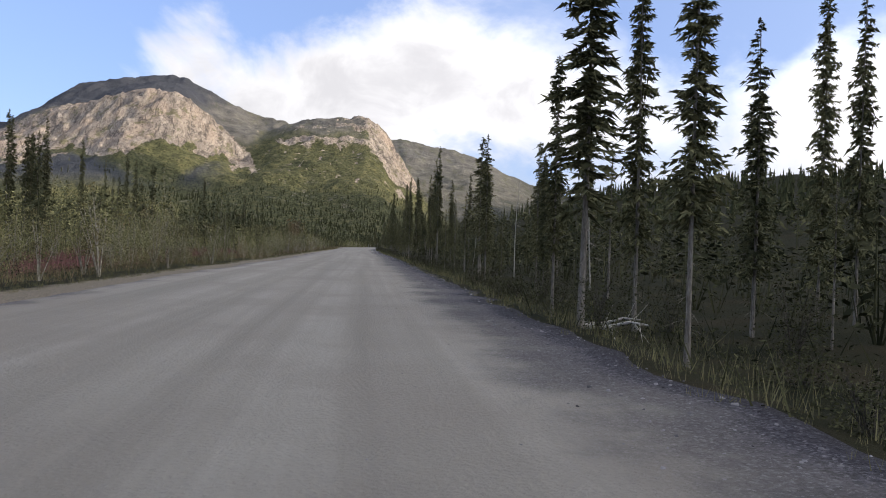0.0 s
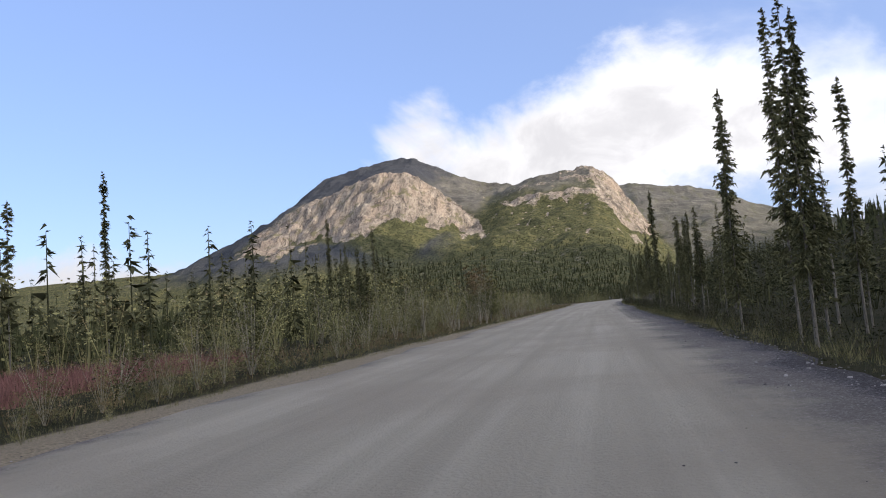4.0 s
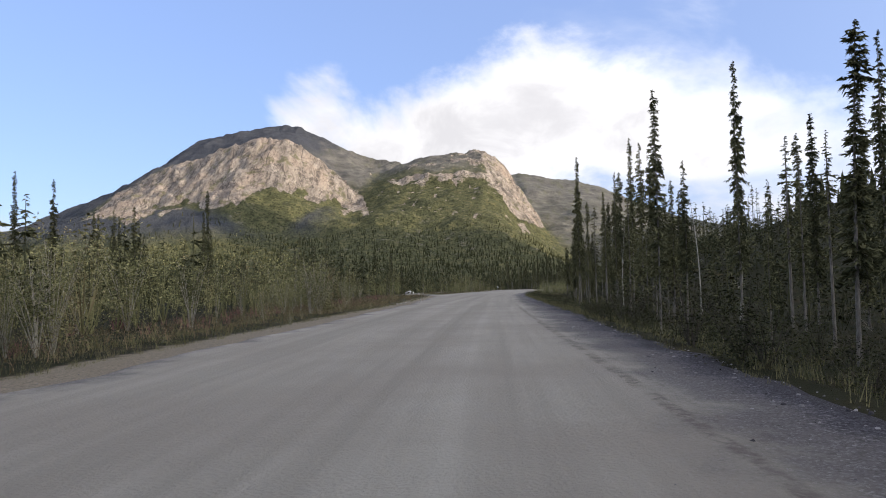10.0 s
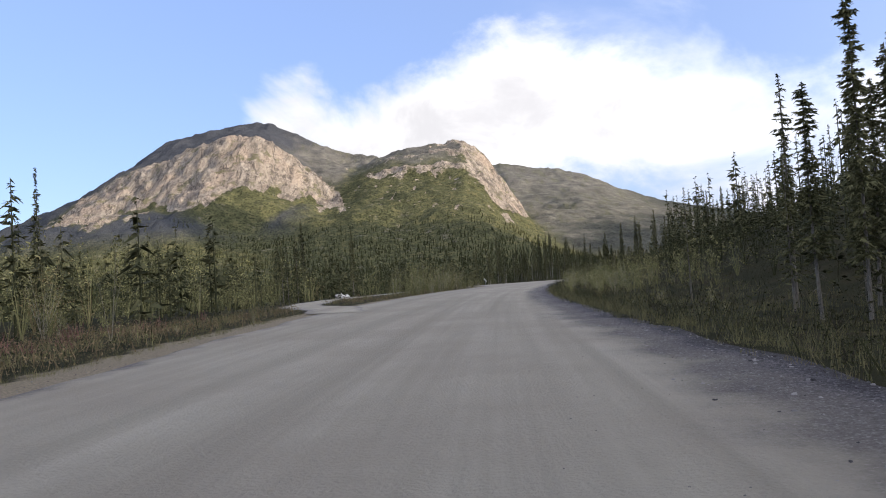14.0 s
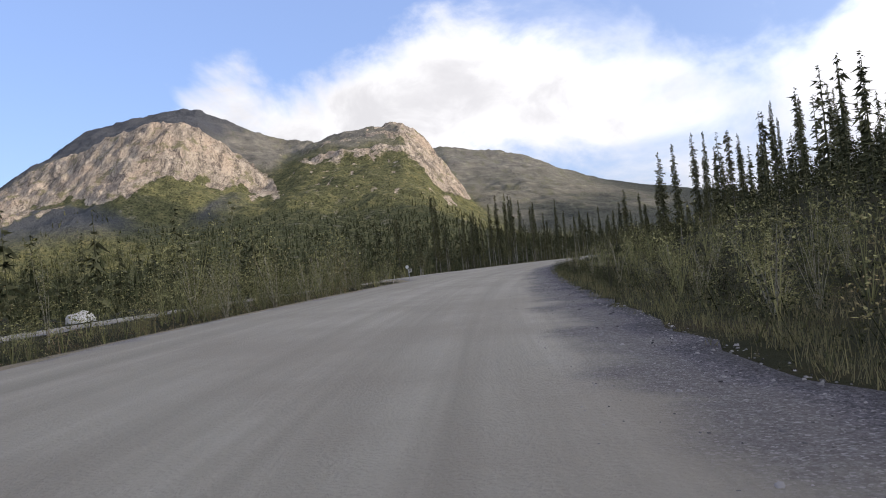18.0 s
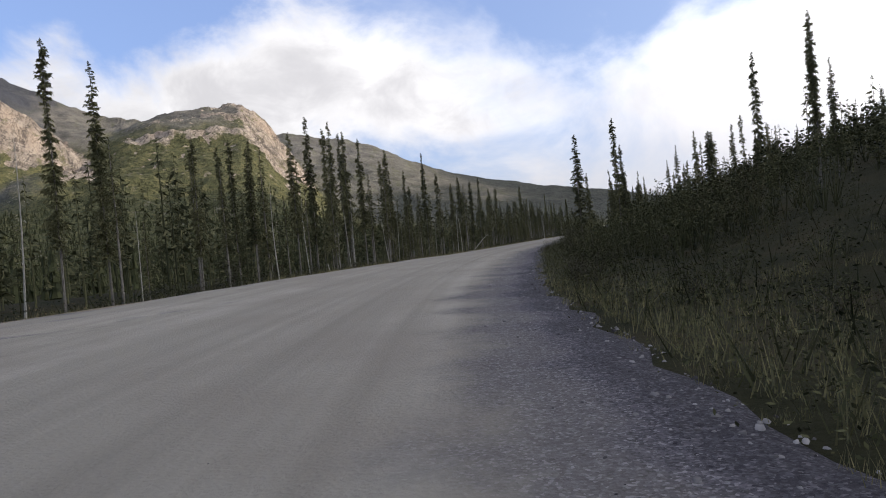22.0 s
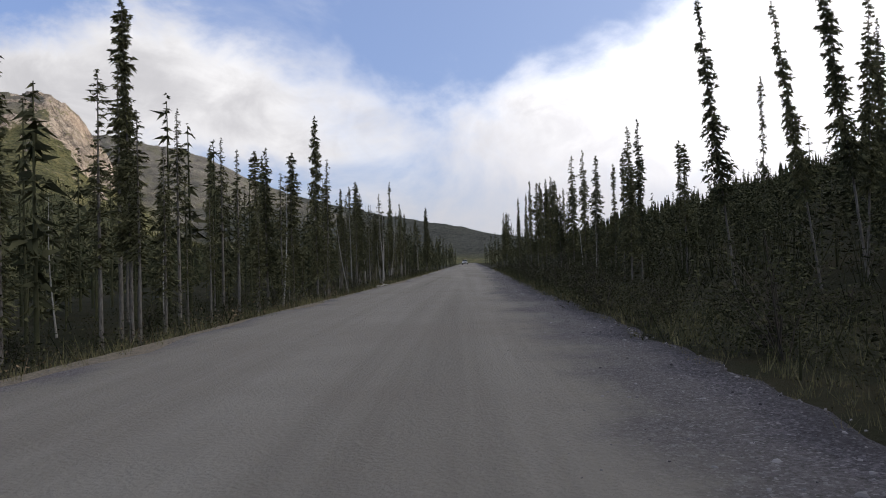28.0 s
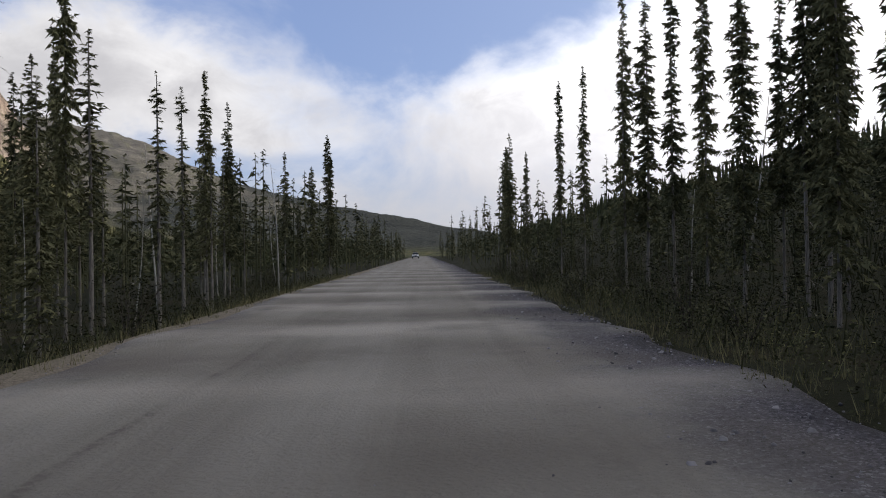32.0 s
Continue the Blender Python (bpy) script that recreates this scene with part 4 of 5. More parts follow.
LAY_BY = ((217, -19, 5.9), (219, -21.8, 6.1), (231, -25, 8.7), (235, -22.9, 8.3), (258, -17.6, 5.9), (261, -19.6, 5.2), (264, -21.7, 5.6), (264, -21.3, 6), (272, -17.2, 7.4), (278, -25, 9.4), (292, 19.3, 9.7), (297, 19.6, 9.4), (315, -11.8, 5.7))
CURVE_FOOT = ((317, 22, 12.6), (317, -14.5, 6.3), (321, 20.6, 13), (325, 15.5, 6.1), (327, 14.7, 6.6), (331, -11.9, 6.5), (333, 18.9, 10), (335, -12, 7), (337, -12, 6.8), (338, -13.9, 7.3), (341, -13.7, 8.1), (351, -12.3, 10.5))
CURVE_MID = ((355, -12.6, 10.4), (359, 14.5, 7.5), (359, 9.1, 4.2), (359, 19, 7.4), (359, -10.3, 7.5), (361, 9, 4.2), (361, 13.7, 8), (366, -13.2, 9.3), (367, 19.2, 7.6), (369, -11.7, 6.9), (370, 12.8, 5.5), (375, 7.1, 5.6), (376, 14.5, 6.9), (378, 20, 10.9), (381, 22, 17.6), (381, -10.2, 7.8), (384, -10, 8.7))
CURVE_END = ((385, 15, 7.2), (389, -9.8, 8.5), (389, -10.9, 7.2), (396, 15.1, 10.4), (400, -8.5, 8), (409, 14.7, 9.7), (421, 11, 7.5))
LEANING = ((404, 7.55, 9, 6), (402, 9, 8.1, 8), (400.5, 9.4, 9, 7), (402, 10.2, 8.2, -2), (403, 11.4, 7.4, 2), (60, 5.4, 7.3, 8))
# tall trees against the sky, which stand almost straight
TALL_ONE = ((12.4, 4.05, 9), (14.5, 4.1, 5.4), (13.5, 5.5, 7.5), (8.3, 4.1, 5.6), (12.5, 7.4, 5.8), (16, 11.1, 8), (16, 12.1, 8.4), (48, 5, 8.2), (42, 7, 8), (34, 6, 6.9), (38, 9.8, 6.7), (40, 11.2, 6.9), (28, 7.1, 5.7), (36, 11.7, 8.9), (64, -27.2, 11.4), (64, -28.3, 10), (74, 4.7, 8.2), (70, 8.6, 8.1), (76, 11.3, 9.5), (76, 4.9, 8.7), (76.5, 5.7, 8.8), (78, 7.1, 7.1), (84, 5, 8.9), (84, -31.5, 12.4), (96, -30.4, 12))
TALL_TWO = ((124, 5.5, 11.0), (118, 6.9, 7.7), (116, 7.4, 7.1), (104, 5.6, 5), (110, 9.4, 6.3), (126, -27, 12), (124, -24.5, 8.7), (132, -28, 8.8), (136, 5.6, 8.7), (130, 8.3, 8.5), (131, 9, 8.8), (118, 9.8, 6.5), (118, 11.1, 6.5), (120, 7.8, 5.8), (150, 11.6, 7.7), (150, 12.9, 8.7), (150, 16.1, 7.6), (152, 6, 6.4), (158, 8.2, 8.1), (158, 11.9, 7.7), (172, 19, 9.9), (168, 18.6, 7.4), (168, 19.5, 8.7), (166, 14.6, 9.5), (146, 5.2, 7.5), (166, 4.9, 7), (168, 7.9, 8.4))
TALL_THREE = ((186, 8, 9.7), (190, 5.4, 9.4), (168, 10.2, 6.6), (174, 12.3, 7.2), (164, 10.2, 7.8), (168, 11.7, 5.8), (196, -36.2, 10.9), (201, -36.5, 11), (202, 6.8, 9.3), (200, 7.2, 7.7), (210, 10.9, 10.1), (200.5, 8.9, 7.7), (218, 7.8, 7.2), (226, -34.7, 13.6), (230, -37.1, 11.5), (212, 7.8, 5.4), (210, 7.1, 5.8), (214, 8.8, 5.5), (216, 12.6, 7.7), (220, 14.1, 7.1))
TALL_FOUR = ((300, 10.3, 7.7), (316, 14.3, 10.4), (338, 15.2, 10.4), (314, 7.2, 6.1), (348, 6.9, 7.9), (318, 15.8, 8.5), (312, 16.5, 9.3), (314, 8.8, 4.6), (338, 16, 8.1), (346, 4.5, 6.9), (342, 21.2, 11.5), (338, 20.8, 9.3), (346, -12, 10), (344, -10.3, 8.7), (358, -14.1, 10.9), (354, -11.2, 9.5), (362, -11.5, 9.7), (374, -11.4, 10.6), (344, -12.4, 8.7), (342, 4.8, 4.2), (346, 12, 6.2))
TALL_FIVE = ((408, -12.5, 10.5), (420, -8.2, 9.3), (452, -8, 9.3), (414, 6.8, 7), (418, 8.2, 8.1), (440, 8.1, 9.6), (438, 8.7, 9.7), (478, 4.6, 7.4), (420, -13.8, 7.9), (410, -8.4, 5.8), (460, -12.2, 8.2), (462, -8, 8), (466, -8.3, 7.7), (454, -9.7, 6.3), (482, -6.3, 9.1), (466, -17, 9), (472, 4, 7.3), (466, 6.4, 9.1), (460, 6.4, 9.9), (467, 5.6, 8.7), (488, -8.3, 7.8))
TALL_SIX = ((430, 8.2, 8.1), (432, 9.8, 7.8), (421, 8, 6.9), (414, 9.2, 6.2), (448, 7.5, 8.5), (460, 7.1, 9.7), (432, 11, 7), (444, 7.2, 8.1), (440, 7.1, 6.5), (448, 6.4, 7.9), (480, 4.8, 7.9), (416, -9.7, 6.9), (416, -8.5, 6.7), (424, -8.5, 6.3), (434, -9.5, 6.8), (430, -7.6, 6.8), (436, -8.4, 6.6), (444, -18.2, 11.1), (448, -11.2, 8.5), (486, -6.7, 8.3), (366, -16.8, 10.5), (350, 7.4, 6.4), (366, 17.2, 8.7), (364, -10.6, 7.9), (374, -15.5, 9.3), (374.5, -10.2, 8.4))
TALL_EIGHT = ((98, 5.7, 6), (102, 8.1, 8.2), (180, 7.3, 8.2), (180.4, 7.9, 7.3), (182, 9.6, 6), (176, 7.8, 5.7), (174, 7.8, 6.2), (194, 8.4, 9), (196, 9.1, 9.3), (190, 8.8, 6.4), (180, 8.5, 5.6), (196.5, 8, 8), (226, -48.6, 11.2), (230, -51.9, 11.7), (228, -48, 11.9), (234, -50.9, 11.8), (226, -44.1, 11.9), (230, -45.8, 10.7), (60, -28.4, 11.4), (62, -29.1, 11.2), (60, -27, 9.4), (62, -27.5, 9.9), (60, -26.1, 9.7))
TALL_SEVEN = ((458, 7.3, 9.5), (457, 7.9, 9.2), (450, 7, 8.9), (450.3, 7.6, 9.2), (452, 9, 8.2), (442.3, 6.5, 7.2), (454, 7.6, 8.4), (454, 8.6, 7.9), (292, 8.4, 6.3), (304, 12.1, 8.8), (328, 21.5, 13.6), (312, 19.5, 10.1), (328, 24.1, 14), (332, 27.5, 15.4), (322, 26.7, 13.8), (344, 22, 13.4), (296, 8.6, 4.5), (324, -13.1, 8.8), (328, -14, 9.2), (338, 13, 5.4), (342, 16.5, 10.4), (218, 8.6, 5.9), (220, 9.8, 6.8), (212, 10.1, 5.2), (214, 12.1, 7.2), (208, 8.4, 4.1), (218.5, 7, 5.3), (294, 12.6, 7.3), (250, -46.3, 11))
STRAIGHT_ONE = ((437, 22, 14.8), (441, -7.9, 5.5), (442, -9.7, 6.6), (442, -7.5, 5.4), (446, -8.6, 5.3), (447, -7.4, 5.2))
STRAIGHT_TWO = ((480, -7.9, 4.4), (484, 6.6, 8.2), (485, -9.7, 8.4))


def plant(kind, i, name, category, group, s, d, high_scale, wide_scale=None, lean=(0, 0), label=""):
    """Sets out one plant at s, d; plants of one kind share their meshes."""
    parts, lab = kind[i]
    x, y = along(s, d)
    z = float(land(s, d))
    w = high_scale if wide_scale is None else wide_scale
    m = Matrix.Translation((float(x), float(y), z - 0.03)) @ Euler((radians(lean[0]), radians(lean[1]), 0)).to_matrix().to_4x4()
    root = thing(name, parts, label or lab, category, group)
    root.matrix_basis = m @ pose(0, 0, 0, 0, 0, R.uniform(0, 360)) @ Matrix.Diagonal((w, w, high_scale, 1))
    return root


def heading_at(s):
    return math.degrees(float(np.interp(s, _s, _h)))


# ---- roadside forest ----
TAKEN = []


def free(s, d, gap):
    for a, b in TAKEN:
        if abs(a - s) < gap and abs(b - d) < gap:
            return False
    return True


def spruce_at(s, d, high, kind=None, lean=None, slim=1.0):
    side = -1 if d < 0 else 1
    i = (10 + R.randrange(5) if abs(d) - verge(s, side) < (16 if 280 < s < 345 and d > 0 else 9) else R.randrange(10)) if kind is None else kind
    if kind is None and high > 7.4 and abs(d) - verge(s, side) < 2.9 and s < 470:
        i = 15 + R.randrange(2)
    k = high / 10
    w = slim * (0.55 + 0.5 * k) * R.uniform(.85, 1.15)
    lean = lean or (R.gauss(0, 1.6), R.gauss(0, 1.6))
    TAKEN.append((s, d))
    plant(SPRUCE, i, "spruce_tree", "tree", "spruces along the road", s, d, k, w, lean)


def off_track(s, d, gap):
    if gap > 2 and in_clearing(s, d):
        return False
    return not (d < 0 and 230 < s < 322 and abs(d - float(track_line(s))) < gap)


def in_clearing(s, d):
    """Open low ground round the mouth of the side track."""
    a, b = -0.286 * (s - 203), -0.49 * (s - 238)
    return 224 < s < 289 and -26 < d < -7 and min(a, b) - 1.6 < d < max(a, b) + 1.6


def verge(s, side):
    return float(left_edge(s)) if side < 0 else float(right_edge(s))


def standing_trees():
    for stretch in (BEND_ONE, BEND_TWO, GAP_TREES, LAY_BY, CURVE_FOOT, CURVE_MID, CURVE_END, STRAIGHT_ONE, STRAIGHT_TWO):
        for s, d, top in stretch:
            spruce_at(s, d, max(2.5, top - float(land(s, d))), slim=R.uniform(.52, .72), lean=(R.gauss(0, .6), R.gauss(0, .6)))
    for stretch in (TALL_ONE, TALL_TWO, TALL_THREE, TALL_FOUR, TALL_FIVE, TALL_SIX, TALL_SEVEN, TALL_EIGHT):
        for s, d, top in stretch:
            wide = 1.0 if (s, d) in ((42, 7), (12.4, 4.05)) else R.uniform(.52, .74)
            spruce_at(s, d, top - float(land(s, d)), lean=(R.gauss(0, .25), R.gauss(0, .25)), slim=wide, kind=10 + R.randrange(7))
    for s, d, top, lean in LEANING:
        turn = radians(heading_at(s))
        spruce_at(s, d, top - float(land(s, d)), 13, (lean * math.sin(turn), -lean * math.cos(turn)), 0.52)


FOREST = []
# from, to, side, nearest and farthest metres beyond the edge, count, heights, how many stand by themselves
FILL_RIGHT = ((4, 200, 1, 2.2, 20, 190, 2.5, 6.5, 4), (225, 335, 1, 12, 34, 120, 4, 8.0, 2), (200, 235, 1, 4, 20, 30, 4, 7, 2), (300, 372, 1, 15, 36, 190, 2.0, 4.2, 2), (372, 400, 1, 8, 30, 70, 2.0, 4.5, 1), (400, 480, 1, 6.0, 26, 240, 2.5, 4.6, 2), (480, 700, 1, 2.2, 14, 120, 5, 9, 0))
FILL_LEFT = ((4, 210, -1, 8, 26, 210, 2.5, 6.0, 5), (22, 120, -1, 12, 24, 50, 4.8, 7.6, 2), (210, 320, -1, 9.5, 30, 110, 3, 7, 2), (322, 480, -1, 2.6, 16, 400, 3, 8.0, 0), (480, 700, -1, 2.6, 14, 160, 5, 9, 0))


def fill_trees():
    """The rest of the wood beside the road: the nearest as trees of their own, the others gathered for one mesh."""
    for s0, s1, side, g0, g1, n, h0, h1, own in FILL_RIGHT + FILL_LEFT:
        made = tries = 0
        while made < n and tries < n * 14:
            tries += 1
            s = R.uniform(s0, s1)
            d = side * (verge(s, side) + g0 + (g1 - g0) * R.random() ** 1.2)
            if not off_track(s, d, 3.2) or (44 < s < 84 and -22 < d < 0):
                continue
            if not free(s, d, 0.7):
                continue
            high = R.uniform(h0, h1)
            if made < own:
                spruce_at(s, d, high, slim=0.7)
            else:
                TAKEN.append((s, d))
                FOREST.append((s, d, high))
            made += 1


def snags():
    for q in range(95):
        s = R.uniform(6, 480) if q < 60 else R.uniform(330, 480)
        side = R.choice((-1, 1)) if q < 60 else -1
        d = side * (verge(s, side) + (R.uniform(3.4, 8) if q < 60 else R.uniform(1.6, 5)))
        if (side > 0 and 215 < s < 405) or (side < 0 and s < 320) or not free(s, d, .6):
            continue
        TAKEN.append((s, d))
        k = R.uniform(.35, .8)
        plant(SNAG, R.randrange(3), "dead_tree", "tree", "dead trees", s, d, k, k * .9, (R.gauss(0, 4), R.gauss(0, 4)))


# from, to, side, nearest and farthest metres beyond the edge, count, kinds, scale
BUSHES_RIGHT = ((0, 190, 1, .5, 4, 90, DARK, .4, .8), (190, 335, 1, .6, 12, 55, DARK, .3, .62), (330, 480, 1, .8, 6, 66, DARK, .4, .8), (240, 303, 1, 1.4, 8, 24, BUSH, .3, .65), (192, 285, 1, .6, 7, 12, BUSH, .15, .3), (372, 470, 1, .5, 1.6, 34, DARK, .55, .95))
BUSHES_LEFT = ((0, 46, -1, 3.6, 10, 40, BUSH, .55, 1.0), (84, 100, -1, 3.6, 10, 16, BUSH, .55, 1.0), (100, 196, -1, 3.4, 9, 55, BUSH, .5, 1.0), (2, 46, -1, 2.6, 6.5, 14, STEMMY, .6, 1.0), (84, 200, -1, 2.6, 6, 30, STEMMY, .55, 1.0), (0, 200, -1, 1.5, 2.9, 28, BUSH, .14, .27), (196, 228, -1, 8, 11, 24, BUSH, .4, .8), (226, 256, -1, 1.4, 4.5, 16, BUSH, .12, .22), (272, 318, -1, 1.4, 5, 38, BUSH, .4, .8), (328, 480, -1, 1.2, 6, 48, DARK, .4, .9), (40, 84, -1, 3.0, 3.4, 18, BUSH, .25, .5))


def shrubs():
    for s0, s1, side, g0, g1, n, kinds, k0, k1 in BUSHES_RIGHT + BUSHES_LEFT:
        for q in range(n):
            s = R.uniform(s0, s1)
            d = side * (verge(s, side) + g0 + (g1 - g0) * R.random() ** 1.5)
            if not off_track(s, d, 2.6) or (48 < s < 84 and d < -9.4):
                continue
            k = R.uniform(k0, k1)
            plant(kinds, R.randrange(len(kinds)), "low_shrub" if kinds is DARK else "willow_bush", "bush", "roadside bushes", s, d, k, k * R.uniform(.95, 1.4), (0, 0))
    for q in range(60):
        s = R.uniform(10, 320)
        d = -(verge(s, -1) + R.uniform(3.0, 12))
        if not off_track(s, d, 2.6) or 48 < s < 84:
            continue
        plant(BIRCH, R.randrange(2), "poplar_sapling", "tree", "young poplars", s, d, R.uniform(.45, .8), R.uniform(.6, 1.0), (R.gauss(0, 3), R.gauss(0, 3)))


def lone_plants():
    for s, d, k, w in ((125, -11.2, .98, 1.2), (124.2, -10.2, .75, 1.0), (126, -12.2, .85, 1.1)):
        plant(POPLAR, 0, "poplar_sapling", "tree", "young poplars", s, d, k, w)
    for s, d, k in ((294, -11.2, .9), (296, -12.6, 1.0), (293, -12.4, .8), (298, 2.9, .42), (298.8, 3.3, .45), (297.4, 3.4, .4), (60, -12.4, .95), (59.6, -12, .8), (64, -19, .9), (66, -10.9, .8), (66.4, -11.3, .7), (150, -13.0, 1.1), (154, -10.3, .9), (172, -11.6, .9)):
        plant(STEMMY, R.randrange(3), "willow_bush", "bush", "roadside bushes", s, d, k, k * 1.15)


standing_trees()
lone_plants()
fill_trees()
snags()
shrubs()



# ---- mass planting: many small plants in one mesh ----
def scatter(name, soup_list, xs, ys, zs, scale, wide, mat, label, category):
    V, F, n0 = [], [], 0
    rs = np.random.RandomState(len(name) * 7 + len(xs))
    tv = [(np.array(s.v, np.float32), np.array(s.f, np.int32)) for s in soup_list]
    pick = rs.randint(0, len(tv), len(xs))
    turn = rs.uniform(0, 6.283, len(xs))
    for i in range(len(xs)):
        v, f = tv[pick[i]]
        c, s = math.cos(turn[i]), math.sin(turn[i])
        w = wide[i]
        V.append(np.stack([(v[:, 0] * c - v[:, 1] * s) * w + xs[i], (v[:, 0] * s + v[:, 1] * c) * w + ys[i], v[:, 2] * scale[i] + zs[i]], 1))
        F.append(f + n0)
        n0 += len(v)
    me = mesh_from(name, np.concatenate(V), np.concatenate(F), mat, False)
    return tagged(new(name, me), label, category, kind="stuff")


def small_spruce(rng, tiers, sides):
    so = Soup()
    for j in range(tiers):
        u = j / tiers
        z0, z1 = .06 + .9 * u, min(1.0, .06 + .9 * u + 1.7 / tiers)
        r = .105 * (1 - u) ** .8 + .012
        for i in range(sides):
            a = 6.283 * (i + rng.random() * .8) / sides
            b = a + 6.283 / sides * .95
            k = rng.uniform(.6, 1.25)
            so.tri((r * k * math.cos(a), r * k * math.sin(a), z0 - rng.uniform(0, .05)), (r * k * math.cos(b), r * k * math.sin(b), z0 - rng.uniform(0, .05)), (0, 0, z1))
    so.tri((.008, 0, 0), (-.008, 0, 0), (0, 0, .4))
    return so


def far_woods():
    rs = np.random.RandomState(3)
    s, d, h = (np.array(q) for q in zip(*FOREST))
    gap = np.where(d < 0, -d - left_edge(s), d - right_edge(s))
    front = (gap < 5.5) & (s < 470)
    for name, pick, grade, label in (("forest_edge", front, (.22, 8, 3, 4, .20), "slim dark spruces at the edge of the wood"), ("roadside_forest", ~front, (.66, 5, 2, 2, .6), "slim dark spruces close behind the roadside trees")):
        kinds = []
        for w, low, shape in ((.8, .2, .1), (.65, .35, .3), (.7, .3, .7), (.55, .42, .2), (.9, .12, .5), (.6, .25, .9)):
            so = spray_soup(R, 10, w * 1.05, low, shape, *grade)
            so.v, so.f = [tuple(p) for p in so.v], [tuple(p) for p in so.f]
            if name != "forest_edge":
                so.tube([(0, 0, -.3), (0.03, 0, 5), (0, 0, 9.6)], [.10, .06, .02], 5)
            so.v = [(x / 10, y / 10, z / 10) for x, y, z in so.v]
            kinds.append(so)
        x, y = along(s[pick], d[pick])
        hh = h[pick]
        scatter(name, kinds, x, y, land(s[pick], d[pick]) - .05, hh, hh * rs.uniform(.8, 1.15, len(hh)), M_SPRUCE, label, "forest")
        if name == "forest_edge":
            pole = Soup()
            pole.tube([(0, 0, -.03), (.003, 0, .5), (0, 0, .97)], [.0085, .0055, .0015], 6)
            scatter("forest_trunks", [pole], x, y, land(s[pick], d[pick]) - .05, hh, hh, M_BARK, "grey spruce trunks at the edge of the wood", "tree trunks")
    n = 6500
    s = rs.uniform(-10, 780, n)
    left = rs.rand(n) < .55
    d = np.where(left, -rs.uniform(16, 118, n), rs.uniform(20, 138, n))
    low = ((~left) & (s > 205) & (s < 335) & (d < 15)) | (left & (s < 225) & (d > -24) & (rs.rand(n) < .6)) | ((d < 0) & (s > 225) & (s < 322) & (np.abs(d - track_line(s)) < 4))
    s, d = s[~low], d[~low]
    close = (np.abs(d) < 48) & (s < 520)
    soft = []
    for w, lo, shape in ((.85, .1, .1), (.7, .2, .6), (.95, .05, .3), (.6, .3, .8)):
        so = spray_soup(R, 10, w * 1.15, lo, shape, .95, 4, 2, 2, .95)
        so.v, so.f = [tuple(p) for p in so.v], [tuple(p) for p in so.f]
        so.tube([(0, 0, -.3), (0, 0, 9.4)], [.10, .02], 4)
        so.v = [(x / 10, y / 10, z / 10) for x, y, z in so.v]
        soft.append(so)
    for name, pick, kinds, label in (("background_forest", close, soft, "dense dark spruce forest behind the roadside trees"), ("hillside_forest", ~close, [small_spruce(R, 6, 5) for _ in range(6)], "spruce forest on the hillside and the valley floor")):
        x, y = along(s[pick], d[pick])
        h = rs.uniform(3.0, 7.0, pick.sum()) * np.where(d[pick] > 0, .9, 1.0)
        scatter(name, kinds, x, y, land(s[pick], d[pick]) - .1, h, h * rs.uniform(.8, 1.2, len(h)), M_SPRUCE if name[0] == "b" else M_SPRUCE_FAR, label, "forest")
    kinds = [small_spruce(R, 3, 4) for _ in range(5)]
    x = np.concatenate([rs.uniform(-900, 800, 14000), rs.uniform(-620, 240, 13000)])
    y = np.concatenate([rs.uniform(330, 1500, 14000), rs.uniform(700, 1450, 13000)])
    z = far_land(x, y)
    _, d = lane_of(x, y)
    up = z / np.maximum(y - 189, 60)
    thin = rs.rand(27000) < np.clip(1.15 - up / .085, .05, 1)
    keep = (np.abs(d) > 112) & thin & (up < .17)
    x, y, z = x[keep], y[keep], z[keep]
    h = rs.uniform(4, 9, len(x))
    scatter("valley_forest", kinds, x, y, z - .3, h, h * rs.uniform(1.0, 1.5, len(x)), M_SPRUCE_FAR, "distant spruce forest over the valley and lower slopes", "forest")


far_woods()


